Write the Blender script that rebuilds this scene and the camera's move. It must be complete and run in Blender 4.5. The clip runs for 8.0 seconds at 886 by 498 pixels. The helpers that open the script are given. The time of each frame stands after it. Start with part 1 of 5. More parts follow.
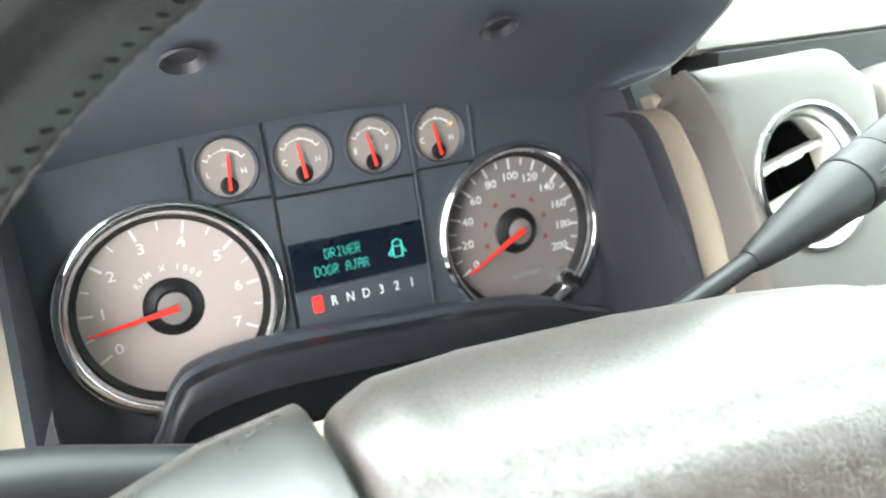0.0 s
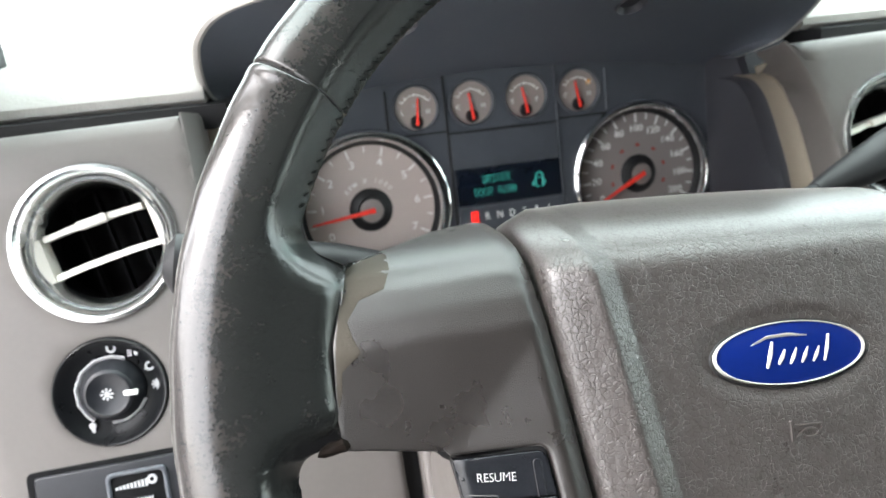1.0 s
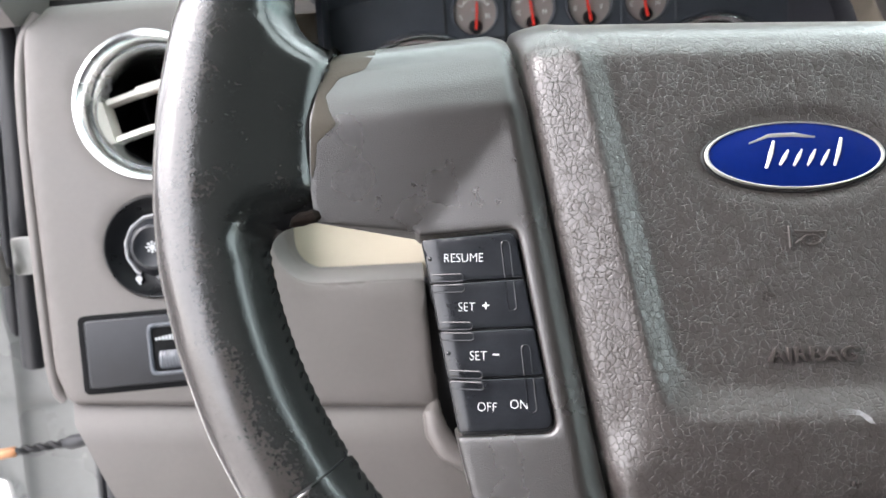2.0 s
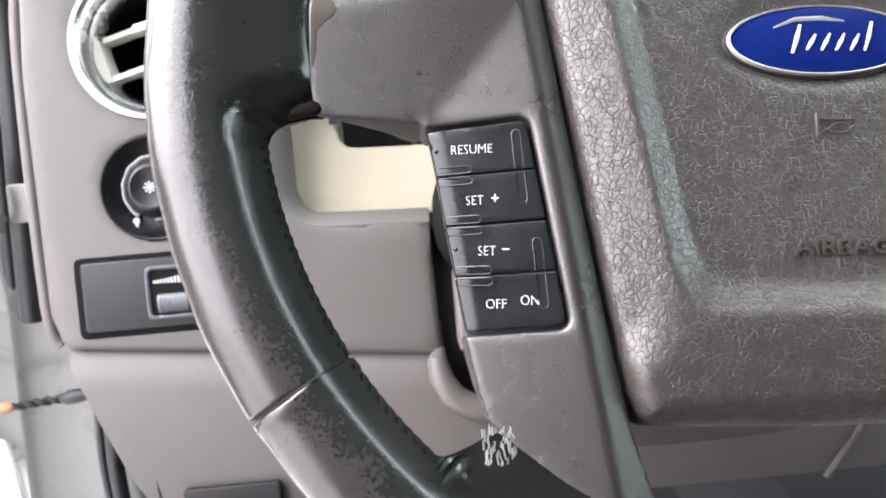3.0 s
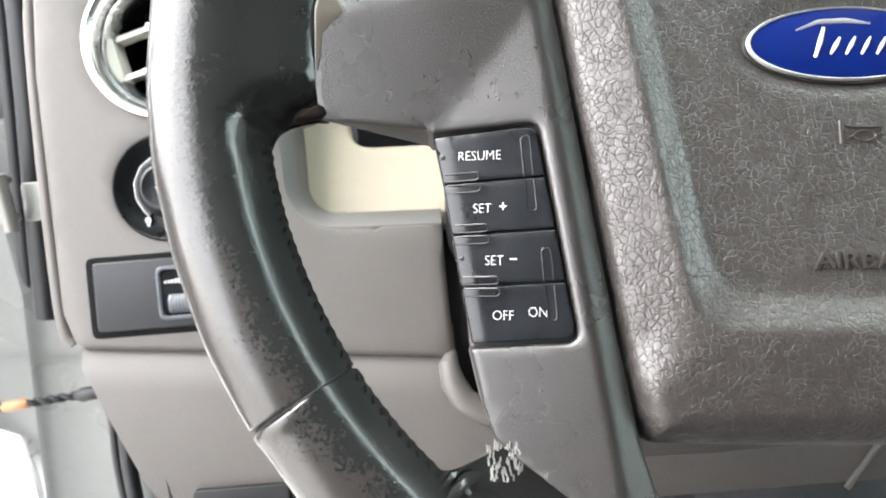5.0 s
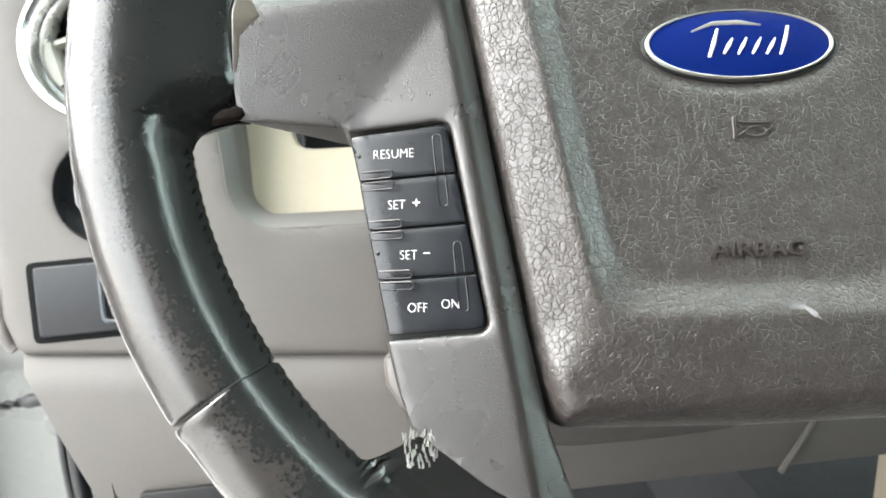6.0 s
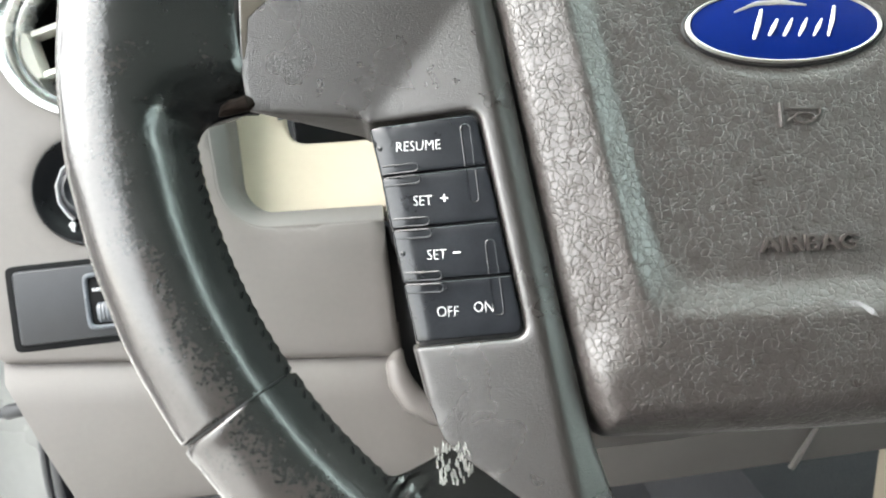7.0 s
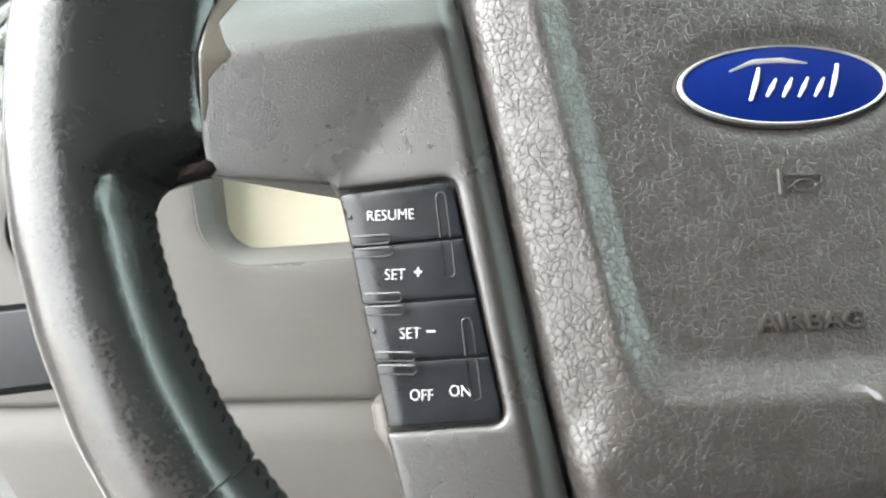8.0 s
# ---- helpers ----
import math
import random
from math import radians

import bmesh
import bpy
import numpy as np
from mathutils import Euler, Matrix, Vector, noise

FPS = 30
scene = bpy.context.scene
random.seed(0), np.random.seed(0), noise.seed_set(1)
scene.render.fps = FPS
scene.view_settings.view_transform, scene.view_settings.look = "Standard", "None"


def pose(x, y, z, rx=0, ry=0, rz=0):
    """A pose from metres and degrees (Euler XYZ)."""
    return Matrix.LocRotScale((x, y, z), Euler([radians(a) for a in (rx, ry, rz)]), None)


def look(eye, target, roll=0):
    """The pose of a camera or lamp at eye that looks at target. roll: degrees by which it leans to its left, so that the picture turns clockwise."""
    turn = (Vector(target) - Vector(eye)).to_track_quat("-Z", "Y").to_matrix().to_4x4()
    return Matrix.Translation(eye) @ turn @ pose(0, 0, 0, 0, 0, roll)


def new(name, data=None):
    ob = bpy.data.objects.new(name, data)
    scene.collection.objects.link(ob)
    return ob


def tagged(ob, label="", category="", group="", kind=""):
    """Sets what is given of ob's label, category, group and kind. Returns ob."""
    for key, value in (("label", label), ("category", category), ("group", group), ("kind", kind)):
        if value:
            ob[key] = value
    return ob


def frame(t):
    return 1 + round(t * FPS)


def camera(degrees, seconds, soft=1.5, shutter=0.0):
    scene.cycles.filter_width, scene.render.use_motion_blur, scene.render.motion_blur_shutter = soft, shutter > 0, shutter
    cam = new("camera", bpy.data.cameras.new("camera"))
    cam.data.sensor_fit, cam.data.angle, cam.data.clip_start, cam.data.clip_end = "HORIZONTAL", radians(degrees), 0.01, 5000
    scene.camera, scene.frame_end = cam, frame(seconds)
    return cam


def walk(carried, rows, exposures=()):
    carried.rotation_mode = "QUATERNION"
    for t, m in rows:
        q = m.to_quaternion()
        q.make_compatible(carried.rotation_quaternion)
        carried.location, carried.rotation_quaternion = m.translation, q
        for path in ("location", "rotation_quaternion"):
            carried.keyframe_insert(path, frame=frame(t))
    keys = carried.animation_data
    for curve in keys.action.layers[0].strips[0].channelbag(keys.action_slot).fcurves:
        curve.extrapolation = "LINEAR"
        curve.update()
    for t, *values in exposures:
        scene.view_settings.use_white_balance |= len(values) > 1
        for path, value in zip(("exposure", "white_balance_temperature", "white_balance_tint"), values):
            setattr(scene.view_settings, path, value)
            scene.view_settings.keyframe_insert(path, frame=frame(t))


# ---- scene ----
import itertools
from mathutils.geometry import delaunay_2d_cdt

# Drawing unit in metres; the wheel's emblem lies at the origin of the drawing, Z0 above the ground.
U, Z0 = 0.00094, 1.25
TAU, SPIN = radians(24), radians(4)

cam = camera(62.9, 8.0, shutter=0.0)
# seconds; eye in metres from the emblem; turn in degrees
ROWS = [
    (0.0, -0.1058, -0.0712, 0.1169, 72.31, 5.25, -24.01),
    (0.3, -0.1246, -0.1161, 0.1198, 71.50, 5.12, -23.98),
    (0.5, -0.1394, -0.1436, 0.1219, 70.88, 5.18, -23.22),
    (0.6, -0.1468, -0.1541, 0.1208, 71.01, 5.04, -22.37),
    (0.8, -0.1556, -0.1734, 0.1211, 71.25, 5.10, -18.24),
    (1.0, -0.1511, -0.1899, 0.1181, 71.58, 4.77, -12.50),
    (1.1, -0.1445, -0.1966, 0.1132, 71.82, 5.25, -9.78),
    (1.3, -0.1382, -0.2056, 0.0993, 72.20, 4.52, -6.23),
    (1.5, -0.1344, -0.2067, 0.0836, 72.34, 4.40, -4.27),
    (1.7, -0.1298, -0.2095, 0.0706, 72.45, 4.44, -3.43),
    (2.0, -0.1181, -0.2140, 0.0470, 72.53, 4.28, -3.46),
    (2.2, -0.1199, -0.2151, 0.0330, 72.86, 4.12, -3.85),
    (3.3, -0.1213, -0.2115, 0.0129, 72.17, 4.35, -2.99),
    (3.5, -0.1211, -0.2115, 0.0116, 72.17, 4.35, -2.99),
    (4.0, -0.1227, -0.2071, 0.0082, 72.08, 4.35, -1.69),
    (4.2, -0.1266, -0.2048, 0.0065, 72.25, 4.17, -1.40),
    (5.3, -0.1103, -0.2073, 0.0181, 71.97, 4.42, -1.70),
    (5.5, -0.1057, -0.2095, 0.0173, 72.02, 4.50, -1.89),
    (6.0, -0.1018, -0.2138, 0.0150, 71.99, 4.46, -4.11),
    (6.2, -0.1083, -0.2107, 0.0178, 72.07, 4.33, -5.24),
    (6.5, -0.1131, -0.2039, 0.0167, 71.63, 4.69, -5.46),
    (6.8, -0.1115, -0.2025, 0.0116, 71.79, 4.46, -6.00),
    (7.0, -0.1156, -0.1978, 0.0123, 71.49, 4.63, -6.16),
    (7.3, -0.1224, -0.1916, 0.0123, 71.66, 4.36, -6.81),
    (7.5, -0.1171, -0.1925, 0.0174, 71.68, 4.75, -6.04),
    (7.7, -0.1155, -0.1901, 0.0150, 72.03, 4.43, -6.78),
    (8.0, -0.1057, -0.1801, 0.0251, 71.76, 4.65, -6.06),
]
EXPOSURES = [(0.0, 4.1, 6500, 9), (0.5, 3.35, 6500, 9), (1.0, 2.85, 6450, 11), (1.5, 2.7, 6400, 13), (2.2, 2.65, 6400, 15), (3.5, 2.9, 6450, 18), (4.2, 2.9, 6450, 18), (5.5, 3.0, 6500, 6), (8.0, 3.0, 6500, 6)]
walk(cam, [(t, pose(x, y, Z0 + z, rx, ry, rz)) for t, x, y, z, rx, ry, rz in ROWS], EXPOSURES)
cam.data.dof.use_dof = True
cam.data.dof.focus_distance = 0.25
cam.data.dof.aperture_fstop = 15.0

# ---- daylight ----
world = bpy.data.worlds.new("overcast_sky")
scene.world = world
world.use_nodes = True
wn, wl = world.node_tree.nodes, world.node_tree.links
wn.clear()
sky = wn.new("ShaderNodeTexSky")
sky.sky_type, sky.sun_disc = "NISHITA", False
sky.sun_elevation, sky.sun_rotation = radians(42), radians(-96)
sky.air_density, sky.dust_density = 1.0, 2.0
hsv = wn.new("ShaderNodeHueSaturation")
hsv.inputs["Saturation"].default_value = 0.3
bg = wn.new("ShaderNodeBackground")
bg.inputs["Strength"].default_value = 0.10
wout = wn.new("ShaderNodeOutputWorld")
wl.new(sky.outputs[0], hsv.inputs["Color"])
cloud = wn.new("ShaderNodeMix")
cloud.data_type, cloud.blend_type = "RGBA", "ADD"
cloud.inputs["Factor"].default_value = 1.0
# cloud cover, brighter overhead than at the horizon
sky_at, sky_up, sky_gain = wn.new("ShaderNodeTexCoord"), wn.new("ShaderNodeSeparateXYZ"), wn.new("ShaderNodeMapRange")
sky_gain.inputs["To Min"].default_value, sky_gain.inputs["To Max"].default_value = 3.0, 11.5
wl.new(sky_at.outputs["Generated"], sky_up.inputs[0])
wl.new(sky_up.outputs["Z"], sky_gain.inputs["Value"])
wl.new(sky_gain.outputs[0], cloud.inputs["B"])
wl.new(hsv.outputs[0], cloud.inputs["A"])
wl.new(cloud.outputs["Result"], bg.inputs["Color"])
wl.new(bg.outputs[0], wout.inputs["Surface"])

sun = bpy.data.lights.new("sun", "SUN")
sun.energy, sun.angle, sun.color = 0.46, radians(30), (1.0, 0.92, 0.91)
sun_ob = new("sun", sun)
sun_ob.matrix_world = look((-4.4, -0.45, Z0 + 4.0), (0, 0, Z0))

# ---- materials ----


def material(name, color, rough=0.5, metal=0.0, spread=0.12, grain=0.0, grain_size=0.001, cracks=0.0, crack_size=0.003,
             spots=None, spot_scale=300.0, spot_at=0.62, coat=0.0, rough_spread=0.1, stain=60.0, spec=0.5, dust=0.0):
    """A worn surface: base colour with stains at two scales, and relief from fine grain and leather-like cracks."""
    mat = bpy.data.materials.new(name)
    mat.use_nodes = True
    n, l = mat.node_tree.nodes, mat.node_tree.links
    b = n["Principled BSDF"]
    b.inputs["Metallic"].default_value = metal
    b.inputs["Coat Weight"].default_value = coat
    b.inputs["Coat Roughness"].default_value = 0.08
    b.inputs["Specular IOR Level"].default_value = spec
    # a film of fine dust shows at a glancing angle
    b.inputs["Sheen Weight"].default_value, b.inputs["Sheen Roughness"].default_value = dust, 0.2
    b.inputs["Sheen Tint"].default_value = (1.0, 0.97, 0.9, 1)
    tc = n.new("ShaderNodeTexCoord")
    big, small = n.new("ShaderNodeTexNoise"), n.new("ShaderNodeTexNoise")
    big.inputs["Scale"].default_value, big.inputs["Detail"].default_value = stain, 5.0
    small.inputs["Scale"].default_value, small.inputs["Detail"].default_value = stain * 12, 3.0
    for t in (big, small):
        l.new(tc.outputs["Object"], t.inputs["Vector"])
    add = n.new("ShaderNodeMath")
    add.operation = "MULTIPLY_ADD"
    add.inputs[1].default_value = 0.4
    l.new(small.outputs["Fac"], add.inputs[0])
    l.new(big.outputs["Fac"], add.inputs[2])
    ramp = n.new("ShaderNodeValToRGB")
    ramp.color_ramp.elements[0].position, ramp.color_ramp.elements[1].position = 0.35, 1.05
    lo, hi = [c * (1 - spread) for c in color], [min(1.0, c * (1 + spread)) for c in color]
    ramp.color_ramp.elements[0].color, ramp.color_ramp.elements[1].color = (*lo, 1), (*hi, 1)
    l.new(add.outputs[0], ramp.inputs[0])
    col = ramp.outputs[0]
    rr = n.new("ShaderNodeMapRange")
    rr.inputs["From Min"].default_value, rr.inputs["From Max"].default_value = 0.3, 0.8
    rr.inputs["To Min"].default_value, rr.inputs["To Max"].default_value = max(0.02, rough - rough_spread), min(1.0, rough + rough_spread)
    l.new(big.outputs["Fac"], rr.inputs["Value"])
    rough_out = rr.outputs[0]
    heights = []
    if spots:
        sp, zone = n.new("ShaderNodeTexNoise"), n.new("ShaderNodeTexNoise")
        sp.inputs["Scale"].default_value, sp.inputs["Detail"].default_value = spot_scale, 3.0
        zone.inputs["Scale"].default_value, zone.inputs["Detail"].default_value = spot_scale / 9, 2.0
        for t in (sp, zone):
            l.new(tc.outputs["Object"], t.inputs["Vector"])
        both = n.new("ShaderNodeMath")
        both.operation = "MULTIPLY_ADD"
        both.inputs[1].default_value = 0.7
        l.new(zone.outputs["Fac"], both.inputs[0])
        l.new(sp.outputs["Fac"], both.inputs[2])
        # this attribute adds painted shade to the worn spots
        worn, shifted = n.new("ShaderNodeAttribute"), n.new("ShaderNodeMath")
        worn.attribute_name = "wear_shade"
        shifted.operation = "MULTIPLY_ADD"
        shifted.inputs[1].default_value = 0.5
        l.new(worn.outputs["Fac"], shifted.inputs[0])
        l.new(both.outputs[0], shifted.inputs[2])
        edge = n.new("ShaderNodeMapRange")
        edge.inputs["From Min"].default_value, edge.inputs["From Max"].default_value = spot_at + 0.30, spot_at + 0.44
        l.new(shifted.outputs[0], edge.inputs["Value"])
        mix = n.new("ShaderNodeMix")
        mix.data_type = "RGBA"
        l.new(edge.outputs[0], mix.inputs["Factor"])
        l.new(col, mix.inputs["A"])
        mix.inputs["B"].default_value = (*spots, 1)
        col = mix.outputs["Result"]
        heights.append((edge.outputs[0], -0.000008))
    if grain:
        g = n.new("ShaderNodeTexNoise")
        g.inputs["Scale"].default_value, g.inputs["Detail"].default_value = 1.0 / grain_size, 2.0
        l.new(tc.outputs["Object"], g.inputs["Vector"])
        heights.append((g.outputs["Fac"], grain))
    if cracks:
        warp = n.new("ShaderNodeTexNoise")
        warp.inputs["Scale"].default_value, warp.inputs["Detail"].default_value = 0.7 / crack_size, 1.0
        l.new(tc.outputs["Object"], warp.inputs["Vector"])
        moved = n.new("ShaderNodeVectorMath")
        moved.operation = "MULTIPLY_ADD"
        moved.inputs[1].default_value = (crack_size * 1.0,) * 3
        l.new(warp.outputs["Color"], moved.inputs[0])
        l.new(tc.outputs["Object"], moved.inputs[2])
        fade = n.new("ShaderNodeTexNoise")
        fade.inputs["Scale"].default_value, fade.inputs["Detail"].default_value = 0.35 / crack_size, 2.0
        l.new(tc.outputs["Object"], fade.inputs["Vector"])
        keep = n.new("ShaderNodeMapRange")
        keep.inputs["From Min"].default_value, keep.inputs["From Max"].default_value = 0.35, 0.6
        keep.inputs["To Min"].default_value = 0.35
        l.new(fade.outputs["Fac"], keep.inputs["Value"])
        # rubbed smooth where the surface is marked so
        rubbed, left_over, polish = n.new("ShaderNodeAttribute"), n.new("ShaderNodeMath"), n.new("ShaderNodeMath")
        rubbed.attribute_name = "rubbed"
        left_over.operation, polish.operation = "SUBTRACT", "MULTIPLY"
        left_over.inputs[0].default_value = 1.0
        l.new(rubbed.outputs["Fac"], left_over.inputs[1])
        l.new(left_over.outputs[0], polish.inputs[0])
        l.new(keep.outputs[0], polish.inputs[1])
        for size, deep in ((crack_size, cracks), (crack_size * 0.55, cracks * 0.28)):
            v = n.new("ShaderNodeTexVoronoi")
            v.feature = "DISTANCE_TO_EDGE"
            v.inputs["Scale"].default_value = 1.0 / size
            l.new(moved.outputs[0], v.inputs["Vector"])
            # a narrow crease between softly domed cells
            levels = []
            for reach, share in ((0.075, 0.68), (0.5, 0.32)):
                cut = n.new("ShaderNodeMapRange")
                cut.interpolation_type = "SMOOTHSTEP"
                cut.inputs["From Max"].default_value, cut.inputs["To Max"].default_value = reach, share
                l.new(v.outputs["Distance"], cut.inputs["Value"])
                levels.append(cut)
            total = n.new("ShaderNodeMath")
            l.new(levels[0].outputs[0], total.inputs[0])
            l.new(levels[1].outputs[0], total.inputs[1])
            uneven = n.new("ShaderNodeMath")
            uneven.operation = "MULTIPLY"
            l.new(total.outputs[0], uneven.inputs[0])
            l.new(polish.outputs[0], uneven.inputs[1])
            heights.append((uneven.outputs[0], deep))
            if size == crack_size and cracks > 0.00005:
                # specular lowered in the creases, to darken them in place of shade
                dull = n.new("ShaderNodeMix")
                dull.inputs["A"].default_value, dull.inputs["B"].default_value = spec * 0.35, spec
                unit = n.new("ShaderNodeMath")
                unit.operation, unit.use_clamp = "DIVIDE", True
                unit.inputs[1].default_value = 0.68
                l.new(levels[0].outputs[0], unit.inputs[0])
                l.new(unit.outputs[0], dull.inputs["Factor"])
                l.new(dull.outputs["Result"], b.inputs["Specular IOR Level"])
    normal = None
    for out, deep in heights:
        bump = n.new("ShaderNodeBump")
        bump.inputs["Distance"].default_value = abs(deep)
        bump.invert = deep < 0
        l.new(out, bump.inputs["Height"])
        if normal:
            l.new(normal, bump.inputs["Normal"])
        normal = bump.outputs[0]
    if normal:
        l.new(normal, b.inputs["Normal"])
    l.new(col, b.inputs["Base Color"])
    l.new(rough_out, b.inputs["Roughness"])
    return mat


def glow(name, color, strength):
    mat = bpy.data.materials.new(name)
    mat.use_nodes = True
    b = mat.node_tree.nodes["Principled BSDF"]
    b.inputs["Base Color"].default_value = (*[c * 0.3 for c in color], 1)
    b.inputs["Emission Color"].default_value = (*color, 1)
    b.inputs["Emission Strength"].default_value = strength
    return mat


LEATHER = material("worn_leather", (0.038, 0.0340, 0.0322), 0.19, spec=0.7, dust=0.3, spread=0.2, grain=0.00003, grain_size=0.0010, cracks=0.000025,
                   crack_size=0.0022, spots=(0.0185, 0.0194, 0.0188), spot_scale=800.0, spot_at=0.70, stain=45.0, rough_spread=0.05)
SPOKE = material("grained_plastic", (0.0225, 0.0197, 0.0185), 0.29, spec=0.9, dust=0.3, grain=0.00014, grain_size=0.0004, stain=50.0, spread=0.08, rough_spread=0.03)
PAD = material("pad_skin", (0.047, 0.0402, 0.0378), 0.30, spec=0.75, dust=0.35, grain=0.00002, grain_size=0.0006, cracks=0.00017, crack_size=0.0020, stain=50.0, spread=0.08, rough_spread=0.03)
DASH = material("taupe_plastic", (0.104, 0.094, 0.088), 0.5, grain=0.00010, grain_size=0.0007, stain=25.0, spread=0.10)
PAD_PLAIN = material("pad_relief", (0.050, 0.042, 0.039), 0.30, spec=0.8, stain=50.0, spread=0.08, rough_spread=0.03)
DASH_TOP = material("dash_skin", (0.32, 0.305, 0.285), 0.55, grain=0.0003, grain_size=0.0015, stain=25.0, spread=0.08)
BEIGE = material("beige_plastic", (0.44, 0.372, 0.285), 0.6, grain=0.00006, grain_size=0.0008, stain=20.0, spread=0.05)
TAN = material("tan_plastic", (0.24, 0.205, 0.16), 0.55, grain=0.00008, grain_size=0.0008, stain=20.0, spread=0.06)
HOOD = material("dark_hood_plastic", (0.072, 0.082, 0.100), 0.55, grain=0.0001, grain_size=0.0007, stain=30.0, spread=0.15)
BLACK = material("black_plastic", (0.013, 0.013, 0.014), 0.48, stain=40.0, spread=0.2, spec=0.3)
SATIN = material("satin_black_plastic", (0.058, 0.065, 0.077), 0.38, grain=0.00004, grain_size=0.0005, stain=40.0, spread=0.15)
MATTE = material("matte_black_plastic", (0.0045, 0.0047, 0.0052), 0.85, stain=40.0, spread=0.2, spec=0.12)
CHEEK = material("dark_cheek_plastic", (0.028, 0.029, 0.036), 0.5, grain=0.0001, grain_size=0.0007, stain=30.0, spread=0.15)
GLOSS = material("gloss_black_plastic", (0.011, 0.012, 0.0145), 0.22, spec=0.4, grain=0.000004, grain_size=0.0005, stain=90.0, spread=0.3, rough_spread=0.06)
GLOSS_DULL = material("dulled_black_plastic", (0.012, 0.013, 0.016), 0.42, spec=0.35, stain=70.0, spread=0.3, rough_spread=0.1)
SWITCH = material("switch_black_plastic", (0.006, 0.0065, 0.0075), 0.34, spec=0.3, stain=60.0, spread=0.25)
CHROME = material("chrome", (0.80, 0.81, 0.82), 0.10, metal=1.0, spread=0.03, stain=30.0, rough_spread=0.04)
SATIN_CHROME = material("satin_chrome", (0.62, 0.63, 0.63), 0.26, metal=1.0, spread=0.05, stain=30.0, rough_spread=0.06)
VANE = material("silver_vane", (0.62, 0.585, 0.53), 0.4, metal=0.2, spread=0.06, stain=40.0)
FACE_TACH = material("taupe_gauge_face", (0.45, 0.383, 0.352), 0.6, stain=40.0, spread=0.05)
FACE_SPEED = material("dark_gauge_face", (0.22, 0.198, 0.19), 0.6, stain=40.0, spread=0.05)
INK = material("white_print", (0.75, 0.75, 0.74), 0.6, spread=0.03)
INK_GREY = material("grey_print", (0.32, 0.32, 0.33), 0.6, spread=0.05)
INK_PALE = material("pale_print", (0.42, 0.43, 0.44), 0.5, spread=0.05)
INK_RED = material("dull_red_print", (0.30, 0.05, 0.04), 0.6, spread=0.05)
AMBER = material("amber_print", (0.75, 0.35, 0.03), 0.6, spread=0.05)
NEEDLE = material("red_needle", (0.85, 0.045, 0.03), 0.45, spread=0.05)
BLUE = material("blue_enamel", (0.004, 0.014, 0.12), 0.15, coat=0.6, spread=0.1, rough_spread=0.03)
SILVER = material("silver_enamel", (0.50, 0.50, 0.47), 0.35, metal=0.25, spread=0.06)
CARPET = material("dark_carpet", (0.012, 0.0125, 0.015), 0.95, grain=0.001, grain_size=0.002, spread=0.3)
LINER = material("grey_headliner", (0.09, 0.087, 0.083), 0.9, grain=0.0003, grain_size=0.0015, spread=0.06, stain=8.0)
PAINT = material("grey_body_paint", (0.125, 0.131, 0.127), 0.32, stain=14.0, spread=0.16, coat=0.3)
RUBBER = material("black_rubber_seal", (0.011, 0.012, 0.015), 0.5, stain=30.0, spread=0.2)
STEEL = material("galvanised_steel", (0.22, 0.22, 0.21), 0.42, metal=0.35, stain=60.0, spread=0.15)
LCD = material("lcd_glass", (0.004, 0.007, 0.014), 0.3, stain=30.0, spread=0.2)
TEAL = glow("teal_segments", (0.06, 0.62, 0.52), 0.06)
COPPER = material("orange_connector", (0.42, 0.20, 0.09), 0.5, spread=0.15, stain=80.0)
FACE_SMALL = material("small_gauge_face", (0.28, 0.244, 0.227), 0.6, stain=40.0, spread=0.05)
PARK = glow("lit_red_letter", (1.0, 0.02, 0.012), 0.2)
ASPHALT = material("pale_concrete", (0.45, 0.44, 0.42), 0.9, stain=2.0, spread=0.12)

GLASS = bpy.data.materials.new("tinted_glass")
GLASS.use_nodes = True
gn, gl = GLASS.node_tree.nodes, GLASS.node_tree.links
gn.remove(gn["Principled BSDF"])
clear, shine, gmix = (gn.new("ShaderNode" + k) for k in ("BsdfTransparent", "BsdfGlossy", "MixShader"))
clear.inputs["Color"].default_value = (0.905, 0.98, 0.955, 1)
shine.inputs["Roughness"].default_value = 0.02
gmix.inputs[0].default_value = 0.05
gl.new(clear.outputs[0], gmix.inputs[1])
gl.new(shine.outputs[0], gmix.inputs[2])
gl.new(gmix.outputs[0], gn["Material Output"].inputs["Surface"])

# ---- shape helpers; all lengths in drawing units ----


def thing(name, at=(0, 0, 0), turn=None, label="", category="", group="", kind=""):
    """A top-level Empty; at is in drawing units, turn a rotation matrix."""
    ob = new(name)
    ob.empty_display_size = 0.02
    m = Matrix.Translation((at[0] * U, at[1] * U, Z0 + at[2] * U))
    ob.matrix_world = m @ turn.to_4x4() if turn else m
    return tagged(ob, label, category, group, kind)


